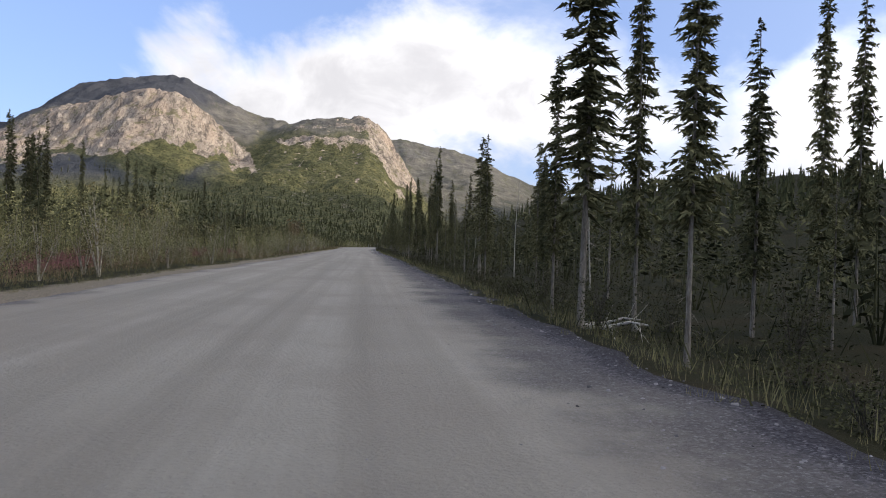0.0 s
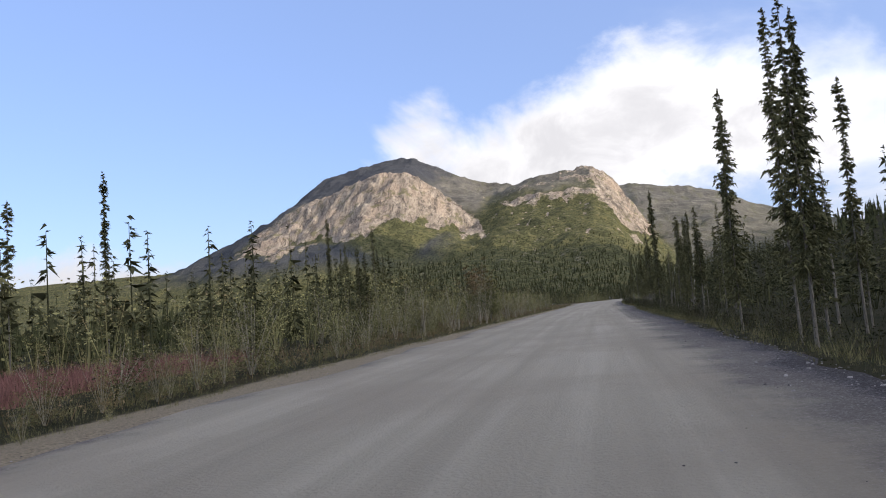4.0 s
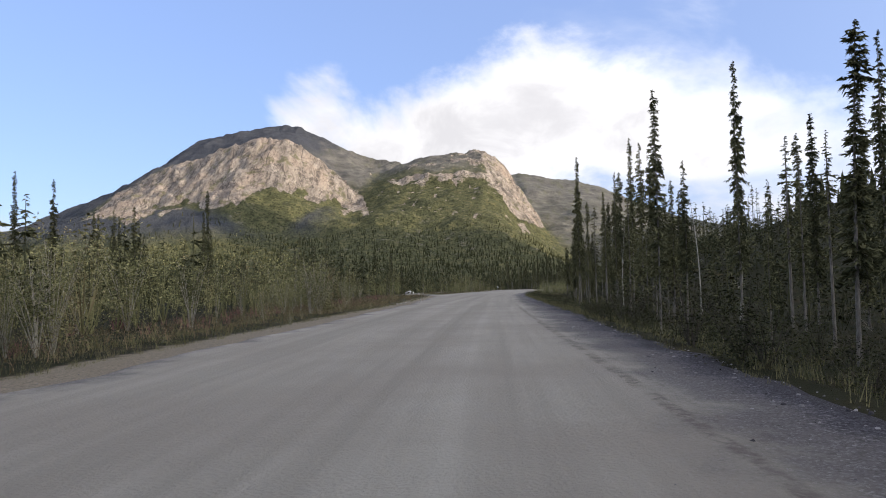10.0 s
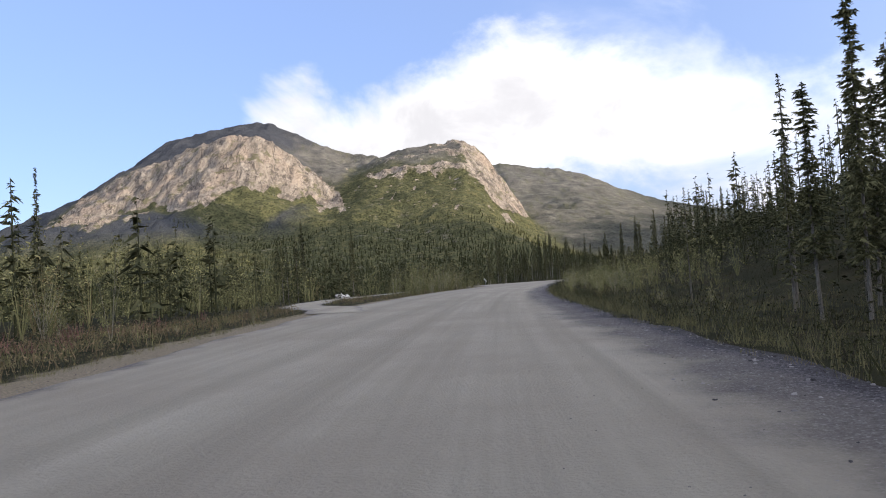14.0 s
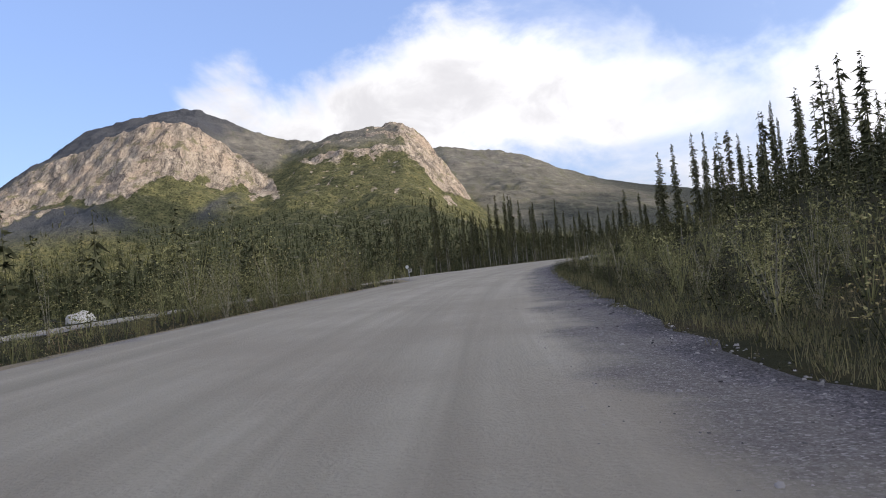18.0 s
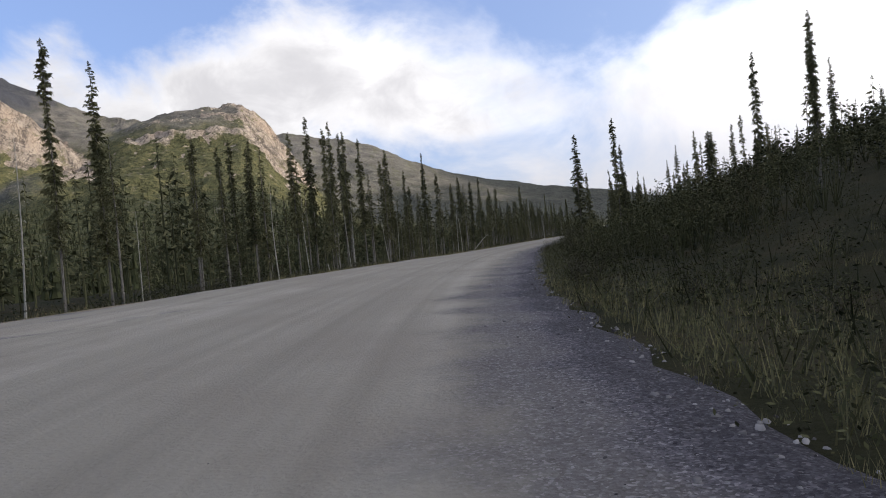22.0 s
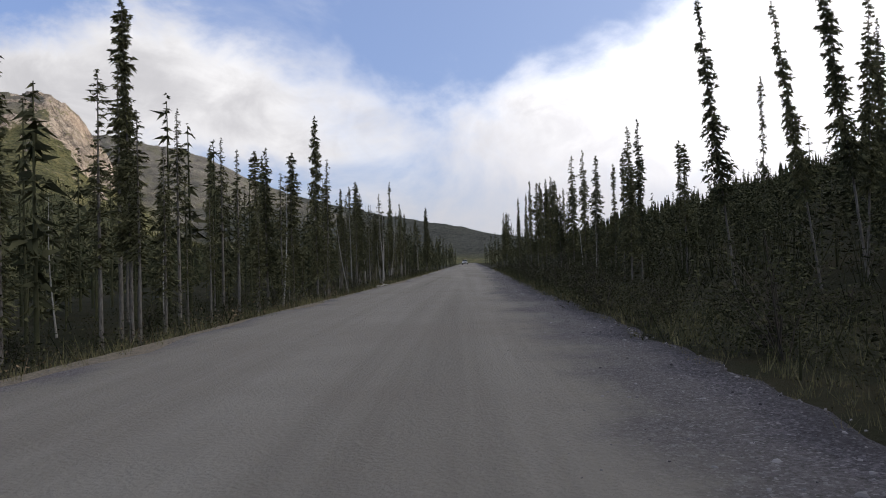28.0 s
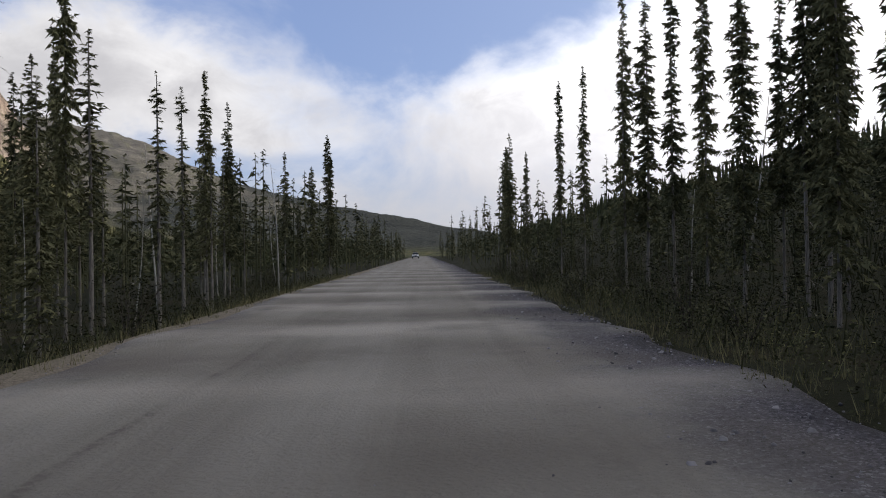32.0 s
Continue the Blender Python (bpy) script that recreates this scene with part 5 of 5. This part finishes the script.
def slope_woods():
    """Low dense spruce and brush that cover the hill right of the road, and the willow thicket left of it."""
    rs = np.random.RandomState(8)
    def bunch(leaves, size):
        so = Soup()
        for i in range(6):
            a, q = R.uniform(0, 6.28), R.uniform(.05, .3)
            so.tri((.006, 0, 0), (-.006, 0, 0), (math.cos(a) * q, math.sin(a) * q, R.uniform(.7, 1)))
        mids = []
        for i in range(11):
            a, z = R.uniform(0, 6.28), .22 + .78 * (i + R.random()) / 11
            q = .30 * (1.1 - .5 * z) * R.uniform(.2, 1.2)
            mids.append(Vector((q * math.cos(a), q * math.sin(a), z)))
        for i in range(leaves):
            p = R.choice(mids) + Vector((R.gauss(0, .05), R.gauss(0, .05), R.gauss(0, .035)))
            u = Vector((R.gauss(0, 1), R.gauss(0, 1), R.gauss(0, .7))).normalized() * size * R.uniform(.6, 1.3)
            w = u.cross(Vector((R.gauss(0, 1), R.gauss(0, 1), R.gauss(0, 1)))).normalized() * u.length * .5
            so.quad(p - u, p + w, p + u, p - w)
        return so

    thin, kinds, rich = ([bunch(n, size) for _ in range(5)] for n, size in ((42, .038), (120, .019), (140, .018)))
    n = 3000
    s = np.concatenate([rs.uniform(-5, 225, 900), rs.uniform(225, 300, 500), rs.uniform(300, 500, n - 1400)])
    g = np.where(s < 225, 6 + 34 * rs.rand(n) ** 1.4, np.where(s < 300, 9 + 34 * rs.rand(n) ** 1.3, 4.2 + 40 * rs.rand(n) ** 1.4))
    d = right_edge(s) + g
    x, y = along(s, d)
    h = rs.uniform(1.2, 2.6, n) + np.where(s > 345, 1.1, .3) * step(g, 5, 9)
    h = np.where((s > 285) & (s < 372) & (g < 15), rs.uniform(.6, 1.4, n), h)
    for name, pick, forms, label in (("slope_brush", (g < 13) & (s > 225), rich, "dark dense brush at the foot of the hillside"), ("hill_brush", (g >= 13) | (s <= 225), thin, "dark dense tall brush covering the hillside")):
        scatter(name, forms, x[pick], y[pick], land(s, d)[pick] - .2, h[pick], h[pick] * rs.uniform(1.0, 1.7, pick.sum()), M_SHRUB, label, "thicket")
    n = 190
    s, g = rs.uniform(236, 303, n), 1.3 + 9 * rs.rand(n)
    d = right_edge(s) + g
    x, y = along(s, d)
    h = rs.uniform(.8, 2.4, n)
    s2 = rs.uniform(327, 362, 300)
    d2 = right_edge(s2) + 1.5 + 9 * rs.rand(300)
    x2, y2 = along(s2, d2)
    h2 = rs.uniform(.9, 2.1, 300) + .9 * step(d2, 5, 8)
    scatter("bank_thicket", rich, x2, y2, land(s2, d2) - .1, h2, h2 * rs.uniform(1.0, 1.5, 300), M_SHRUB, "tall dark brush on the bank above the bend", "thicket")
    s2 = rs.uniform(262, 300, 150)
    d2 = -(left_edge(s2) + .7 + 4 * rs.rand(150) ** 1.2)
    ok = np.array([not in_clearing(a, b) for a, b in zip(s2, d2)])
    s2, d2 = s2[ok], d2[ok]
    x2, y2 = along(s2, d2)
    h2 = rs.uniform(.6, 1.8, len(s2))
    scatter("verge_willows", rich, x2, y2, land(s2, d2) - .05, h2, h2 * rs.uniform(.9, 1.4, len(s2)), M_LEAF, "green willow brush between the road and the side track", "thicket")
    scatter("slope_willows", rich, x, y, land(s, d) - .05, h, h * rs.uniform(.9, 1.4, n), M_LEAF, "olive green willow brush on the lower slope", "thicket")
    n = 900
    s = rs.uniform(-5, 318, n)
    d = -(left_edge(s) + np.where((s > 46) & (s < 86), 11, np.where(s < 196, 6, np.where(s < 274, 10, 3))) + 15 * rs.rand(n) ** 1.3)
    ok = ~((s > 226) & (np.abs(d - track_line(s)) < 3.0)) & ~np.array([in_clearing(a, b) for a, b in zip(s, d)])
    s, d = s[ok], d[ok]
    x, y = along(s, d)
    h = rs.uniform(2.0, 4.2, len(s))
    scatter("willow_thicket", kinds, x, y, land(s, d) - .05, h, h * rs.uniform(.8, 1.3, len(s)), M_LEAF, "tall dense olive green willow thicket", "thicket")


slope_woods()


def blade_tuft(rng, n, high, spread, width):
    so = Soup()
    for _ in range(n):
        a, r = rng.uniform(0, 6.28), rng.random() ** .5 * spread
        x, y = r * math.cos(a), r * math.sin(a)
        h = high * rng.uniform(.4, 1)
        b = rng.uniform(0, 6.28)
        lx, ly = rng.gauss(0, .25) * h, rng.gauss(0, .25) * h
        wx, wy = math.cos(b) * width, math.sin(b) * width
        so.tri((x - wx, y - wy, -.03), (x + wx, y + wy, -.03), (x + lx, y + ly, h))
    return so


def undergrowth():
    rs = np.random.RandomState(11)

    def strip(count, s0, s1, side, g0, g1, power=1.6):
        s = rs.uniform(s0, s1, count)
        g = g0 + (g1 - g0) * rs.rand(count) ** power
        d = np.where(side < 0, -left_edge(s) - g, right_edge(s) + g)
        ok = ~((d < 0) & (s > 232) & (s < 320) & (np.abs(d - track_line(s)) < 1.8))
        s, d = s[ok], d[ok]
        x, y = along(s, d)
        return x, y, land(s, d)

    tall = [blade_tuft(R, 10, .55, .28, .009) for _ in range(5)]
    weed = [blade_tuft(R, 14, .8, .25, .015) for _ in range(5)]

    def leaf_clump(n, r, size):
        so = Soup()
        for _ in range(n):
            a, q = R.uniform(0, 6.28), R.random() ** .5 * r
            p = Vector((q * math.cos(a), q * math.sin(a), r * 1.5 * (1 - (q / r) ** 2 * .7) * R.uniform(.25, 1)))
            u = Vector((R.gauss(0, 1), R.gauss(0, 1), R.gauss(0, .6))).normalized() * size * R.uniform(.6, 1.3)
            w = u.cross(Vector((R.gauss(0, 1), R.gauss(0, 1), R.gauss(0, 1)))).normalized() * u.length * .45
            so.quad(p - u, p + w, p + u, p - w)
        for _ in range(1):
            a = R.uniform(0, 6.28)
            so.tri((.012, 0, -.03), (-.012, 0, -.03), (r * .6 * math.cos(a), r * .6 * math.sin(a), r * 1.3))
        return so

    clump = [leaf_clump(9, .36, .034) for _ in range(6)]
    mound = [leaf_clump(36, .40, .019) for _ in range(6)]

    def lay(name, kinds, parts, mat, label, h0, h1):
        x, y, z = (np.concatenate(q) for q in zip(*parts))
        h = rs.uniform(h0, h1, len(x))
        scatter(name, kinds, x, y, z, h, h * 1.1, mat, label, "grass")

    lay("verge_grass", tall, [strip(4200, 0, 330, -1, 3.4, 9), strip(1500, 330, 480, -1, .5, 3.5), strip(1200, 0, 180, 1, .3, 4), strip(3400, 180, 320, 1, .2, 8), strip(1100, 360, 480, 1, .2, 5)], M_GRASS, "dry green roadside grass tufts", .35, .8)
    lay("short_grass", tall, [strip(6200, 0, 200, -1, 1.0, 4.6, 0.8), strip(1200, 200, 330, -1, .5, 3, 0.8), strip(2200, 196, 240, -1, .8, 9, .9)], M_GRASS, "short olive grass on the verge", .16, .36)
    lay("fireweed", weed, [strip(2600, 46, 84, -1, 8.0, 15, 1.0), strip(500, 46, 70, -1, 6.4, 9, 1.0), strip(300, 30, 48, -1, 5.5, 9, 1.0), strip(160, 0, 38, -1, 5, 9, 1.0), strip(120, 110, 196, -1, 4.5, 9, 1.0), strip(60, 196, 236, -1, 4.5, 9, 1.0)], M_RED, "reddish autumn fireweed beside the road", .5, 1.1)
    lay("dry_brush", clump, [strip(2700, 70, 228, -1, 2.6, 7.0, 1.1), strip(900, 0, 70, -1, 3.0, 6, 1.2), strip(700, 196, 236, -1, 1.8, 9, 1.0), strip(700, 228, 322, -1, 1.4, 4.5, 1.2), strip(420, 352, 440, -1, .6, 3, 1.0)], M_BROWN, "brown and rusty low brush along the verge", .5, 1.2)
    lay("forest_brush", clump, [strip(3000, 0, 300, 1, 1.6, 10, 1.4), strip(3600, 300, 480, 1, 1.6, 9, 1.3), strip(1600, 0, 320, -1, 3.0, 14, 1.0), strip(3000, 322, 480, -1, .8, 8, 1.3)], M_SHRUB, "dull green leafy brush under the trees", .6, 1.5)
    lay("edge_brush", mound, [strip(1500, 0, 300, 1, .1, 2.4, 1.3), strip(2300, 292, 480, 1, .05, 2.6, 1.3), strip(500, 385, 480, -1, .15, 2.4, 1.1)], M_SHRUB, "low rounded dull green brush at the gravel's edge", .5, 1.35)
    lay("edge_grass", tall, [strip(1500, 0, 300, 1, -.2, .7, 1.0), strip(1600, 290, 480, 1, -.2, .8, 1.0), strip(900, 330, 480, -1, -.1, .9, 1.0)], M_GRASS, "short olive grass along the gravel's edge", .14, .38)
    lay("willow_mounds", mound, [strip(260, 352, 440, -1, .6, 2.6, 1.0), strip(120, 425, 470, 1, .7, 2.4, 1.0), strip(420, 0, 228, -1, 2.0, 4.4, 1.0), strip(110, 230, 300, 1, .6, 3, 1.0)], M_LEAF, "grey-green low willow mounds on the verge", .5, 1.3)


undergrowth()


# ---- stones on the shoulders ----
def pebble_soup(rng, flat=.6, fine=1):
    bm = bmesh.new()
    bmesh.ops.create_icosphere(bm, subdivisions=fine, radius=1)
    so = Soup()
    k = {v.index: rng.uniform(.65, 1.2) if fine == 1 else rng.uniform(.92, 1.08) * (1 + .2 * math.sin(3 * v.co.x + 2 * v.co.y + fine) * math.cos(2.5 * v.co.z + v.co.x)) for v in bm.verts}
    bm.verts.index_update()
    for v in bm.verts:
        so.v.append((v.co.x * k[v.index], v.co.y * k[v.index] * .8, v.co.z * k[v.index] * flat))
    for f in bm.faces:
        so.f.append(tuple(v.index for v in f.verts))
    bm.free()
    return so


def stones():
    rs = np.random.RandomState(5)
    kinds = []
    for _ in range(8):
        so = Soup()
        for z, r0 in ((-.2, 1.0), (.36, .62)):
            for i in range(5):
                a, r = i * 1.257 + R.uniform(-.35, .35), r0 * R.uniform(.7, 1.25)
                so.v.append((r * math.cos(a), .72 * r * math.sin(a), z * R.uniform(.6, 1.4)))
        for i in range(5):
            q = (i + 1) % 5
            so.f += [(i, q, q + 5), (i, q + 5, i + 5)]
        so.f += [(5, 6, 7), (5, 7, 8), (5, 8, 9)]
        kinds.append(so)
    n = 20000
    s = np.where(rs.rand(n) < .3, rs.uniform(0, 195, n), rs.uniform(195, 470, n))
    d = np.where(rs.rand(n) < .88, right_edge(s) + .05 - np.abs(rs.normal(0, np.where(rs.rand(n) < .3, 1.9, .8), n)), -left_edge(s) - .1 + np.abs(rs.normal(0, .5, n)))
    x, y = along(s, d)
    r = .009 + .030 * rs.rand(n) ** 5 + .010 * rs.rand(n)
    r = np.where(right_edge(s) - d > 1.6, np.minimum(r, .014), r) * np.where((d < 0) & (d > -left_edge(s) + .3), .6, 1)
    scatter("gravel", kinds, x, y, land(s, d) + .018, r, r, M_STONE, "loose grey gravel and pebbles on the shoulders", "gravel")
    made = [pebble_soup(R).mesh("stone", M_STONE) for _ in range(6)]
    for q in range(280):
        s = R.uniform(3, 470)
        d = float(right_edge(s)) + R.uniform(-1.1, .2) if R.random() < .72 else -float(left_edge(s)) + R.uniform(-1.6, .2)
        x, y = along(s, d)
        r = R.uniform(.014, .028)
        ob = tagged(new("stone", R.choice(made)), "loose pale grey stone on the gravel shoulder", "stone", "shoulder stones")
        ob.matrix_basis = pose(float(x), float(y), float(land(s, d)) + r * .35, 0, 0, R.uniform(0, 360)) @ Matrix.Diagonal((r, r, r, 1))


stones()


# ---- single things by the road ----
def box_mesh(name, size, mat, bevel=0.01, at=(0, 0, 0)):
    bm = bmesh.new()
    bmesh.ops.create_cube(bm, size=1)
    for v in bm.verts:
        v.co = Vector((v.co.x * size[0] + at[0], v.co.y * size[1] + at[1], v.co.z * size[2] + at[2]))
    if bevel:
        bmesh.ops.bevel(bm, geom=list(bm.edges), offset=bevel, segments=2, affect="EDGES")
    me = bpy.data.meshes.new(name)
    bm.to_mesh(me)
    bm.free()
    me.materials.append(mat)
    return me


def disc_mesh(name, radius, depth, mat, segments=28, axis="Y", at=(0, 0, 0), bevel=0.0):
    bm = bmesh.new()
    bmesh.ops.create_cone(bm, cap_ends=True, segments=segments, radius1=radius, radius2=radius, depth=depth)
    if bevel:
        bmesh.ops.bevel(bm, geom=[e for e in bm.edges if abs(e.verts[0].co.z - e.verts[1].co.z) < 1e-6], offset=bevel, segments=2, affect="EDGES")
    turn = Euler((radians(90), 0, 0)) if axis == "Y" else Euler((0, radians(90), 0)) if axis == "X" else Euler((0, 0, 0))
    for v in bm.verts:
        v.co.rotate(turn)
        v.co += Vector(at)
    me = bpy.data.meshes.new(name)
    bm.to_mesh(me)
    bm.free()
    me.materials.append(mat)
    return me


def plain(name, colour, rough=0.6, metal=0.0, wear=0.25):
    m, k, b = material(name, rough)
    n = k.noise(k.n("ShaderNodeTexCoord").outputs["Object"], 9.0, 5.0, 0.65)
    dirt = tuple(v * 0.55 + 0.03 for v in colour)
    k.link(k.mix(k.math("MULTIPLY", k.smooth(n, 0.45, 0.75), wear), colour, dirt), b.inputs["Base Color"])
    b.inputs["Metallic"].default_value = metal
    return m


M_WHITE = plain("weathered_white_paint", (0.72, 0.70, 0.66))
M_BLACK = plain("faded_black_paint", (0.03, 0.03, 0.032))
M_STEEL = plain("grey_steel", (0.34, 0.34, 0.35), 0.5, 0.6)
M_CARWHITE = plain("white_car_paint", (0.70, 0.70, 0.70), 0.3, 0.0, 0.15)
M_RUBBER = plain("tyre_rubber", (0.025, 0.025, 0.026), 0.85)
M_CARGLASS = plain("dark_car_glass", (0.02, 0.025, 0.03), 0.08, 0.0, 0.0)
M_LENS = plain("headlight_lens", (0.75, 0.75, 0.72), 0.15, 0.0, 0.0)
M_BOULDER = stone_material("pale_boulder", (0.42, 0.40, 0.37), (0.66, 0.64, 0.60))


def put(root, s, d, lift=0.0, tilt=(0, 0), turn=0.0):
    x, y = along(s, d)
    root.matrix_basis = pose(float(x), float(y), float(land(s, d)) + lift, tilt[0], tilt[1], heading_at(s) + turn)
    return root


def road_sign():
    root = thing("road_sign", [], "leaning road sign with pale round plate and barred board", "sign")
    for nm, me in (("post", box_mesh("post", (.05, .04, 1.15), M_STEEL, .005, (0, 0, .5))),
                   ("round_plate", disc_mesh("round_plate", .125, .012, M_WHITE, 36, "Y", (-.02, -.03, .98))),
                   ("board", box_mesh("board", (.24, .012, .26), M_WHITE, .004, (.15, -.03, .68)))):
        ob = new(nm, me)
        ob.parent = root
        if nm == "board":
            for q in range(3):
                bar = new("bar", box_mesh("bar", (.20, .006, .04), M_BLACK, .002, (.15, -.04, .60 + .08 * q)))
                bar.parent = ob
    put(root, 301, -8.7, -.02, (0, -7), -8)
    for s, d, h, lean in ((299, -9.4, .55, 14), (200, -5.8, .42, 14), (66, -14.5, .8, 3), (338, -8.6, .5, -12)):
        so = Soup()
        so.tube([(0, 0, -.12), (.006, 0, h * .5), (0, 0, h)], [.022, .021, .020], 8)
        so.tube([(0, 0, h), (0, 0, h + .004)], [.020, .001], 8)
        st = tagged(new("marker_stake", so.mesh("marker_stake", M_DEAD, True)), "short leaning bleached wooden stake in the verge", "stake", "verge stakes")
        put(st, s, d, 0, (0, lean))


def boulders():
    for s, d, r in ((286.4, -23.6, .62), (287, -24.4, .85), (287.9, -25.0, .6)):
        so = pebble_soup(R, .7, 3)
        so.v = [(x * r, y * r, z * r) for x, y, z in so.v]
        put(tagged(new("boulder", so.mesh("boulder", M_BOULDER)), "pale whitish boulder beside the side track", "boulder", "pale boulders"), s, d, r * .4)


def fallen_wood():
    for s, d, ln, tilt, turn in ((377, -8.0, 3.2, 48, 20), (12.5, 4.2, 1.6, 82, -70), (13.4, 4.4, 1.2, 80, -40), (408, -6.2, 3.0, 86, 14), (418.5, -4.9, 1.4, 88, 70), (199.6, -7.2, 1.0, 84, 50), (199.2, -7.5, .8, 86, 25)):
        so = Soup()
        so.tube([(0, 0, 0), (.04, .02, ln * .35), (-.03, .05, ln * .7), (.03, 0, ln)], [.05, .042, .03, .012], 6)
        for q in range(5):
            z = ln * R.uniform(.3, .95)
            a = R.uniform(0, 6.28)
            so.tube([(0, 0, z), (math.cos(a) * .35, math.sin(a) * .35, z + .25)], [.014, .004], 4)
        ob = tagged(new("fallen_branch", so.mesh("fallen_branch", M_DEAD, True)), "bleached fallen branch lying at the edge of the wood", "branch", "fallen branches")
        put(ob, s, d, .06, (0, tilt), turn)


def oncoming_car():
    root = thing("car", [], "white car with dark windows far down the gravel road", "car")
    bm = bmesh.new()
    prof = ((-2.1, .45), (-2.15, .8), (-2.0, 1.0), (-1.1, 1.05), (2.0, 1.05), (2.15, .9), (2.15, .45))
    rows = []
    for x in (-.88, .88):
        rows.append([bm.verts.new((x, y, z)) for y, z in prof])
    for i in range(len(prof)):
        j = (i + 1) % len(prof)
        bm.faces.new((rows[0][i], rows[0][j], rows[1][j], rows[1][i]))
    bm.faces.new(rows[0][::-1]), bm.faces.new(rows[1])
    bmesh.ops.bevel(bm, geom=list(bm.edges), offset=.06, segments=2, affect="EDGES")
    me = bpy.data.meshes.new("body")
    bm.to_mesh(me), bm.free()
    me.materials.append(M_CARWHITE)
    body = new("body", me)
    body.parent = root
    bm = bmesh.new()
    low = [bm.verts.new((x, y, 1.04)) for x, y in ((-.8, -1.05), (.8, -1.05), (.8, 1.9), (-.8, 1.9))]
    top = [bm.verts.new((x, y, 1.62)) for x, y in ((-.64, -.35), (.64, -.35), (.64, 1.55), (-.64, 1.55))]
    bm.faces.new(top)
    for i in range(4):
        bm.faces.new((low[i], low[(i + 1) % 4], top[(i + 1) % 4], top[i]))
    bmesh.ops.bevel(bm, geom=list(bm.edges), offset=.05, segments=2, affect="EDGES")
    me = bpy.data.meshes.new("cabin_glass")
    bm.to_mesh(me), bm.free()
    me.materials.append(M_CARGLASS)
    new("cabin_glass", me).parent = root
    new("roof", box_mesh("roof", (1.26, 1.9, .05), M_CARWHITE, .02, (0, .6, 1.63))).parent = root
    new("bumper", box_mesh("bumper", (1.74, .14, .2), M_BLACK, .04, (0, -2.16, .5))).parent = root
    new("grille", box_mesh("grille", (.9, .05, .16), M_BLACK, .02, (0, -2.15, .76))).parent = root
    for x in (-.62, .62):
        new("headlight", disc_mesh("headlight", .11, .06, M_LENS, 20, "Y", (x, -2.14, .78))).parent = root
    for x in (-.84, .84):
        for y in (-1.35, 1.35):
            wheel = new("wheel")
            wheel.parent = root
            new("tyre", disc_mesh("tyre", .36, .22, M_RUBBER, 28, "X", (x, y, .36), .04)).parent = wheel
            new("rim", disc_mesh("rim", .2, .235, M_STEEL, 20, "X", (x, y, .36))).parent = wheel
    put(root, 625, -2.3, .02, (0, 0), 0)


road_sign()
boulders()
fallen_wood()
oncoming_car()


# ---- poplars and spruces at the edge of the fireweed meadow ----
def meadow_edge():
    for x, y, high, wide in ((-17.2, 59.7, 1.2, 1.0), (-17.7, 60.3, 1.12, .9), (-16.9, 60.2, 1.0, .8), (-18.6, 60.2, 1.1, .85), (-20.5, 60.5, 1.05, .85), (-11.9, 56.6, .8, .6), (-11.8, 55.9, .78, .62), (-12.6, 57.0, .9, .6), (-24.0, 62.0, .95, .9), (-16.2, 64.0, .8, .8)):
        s, d = lane_of(np.array([x]), np.array([y]))
        plant(BIRCH, R.randrange(2), "poplar_sapling", "tree", "young poplars", float(s[0]), float(d[0]), high, wide, (R.gauss(0, 2), R.gauss(0, 2)))
    for x, y, k in ((-10.5, 60.6, .6), (-11.4, 61.2, .5), (-13.0, 57.0, .4), (-14.2, 58.2, .45), (-17.0, 59.5, .5), (-19.5, 60.5, .55), (-12.4, 66.0, .7), (-12.0, 70.0, .85), (-11.0, 74.0, .9)):
        s, d = lane_of(np.array([x]), np.array([y]))
        plant(BUSH, R.randrange(len(BUSH)), "willow_bush", "bush", "roadside bushes", float(s[0]), float(d[0]), k, k * 1.3)
    for s, d, top in ((63, 6.0, 8.4), (61, 5.6, 7.6), (56, 5.8, 8.4)):
        spruce_at(s, d, top - float(land(s, d)), slim=.62)


meadow_edge()
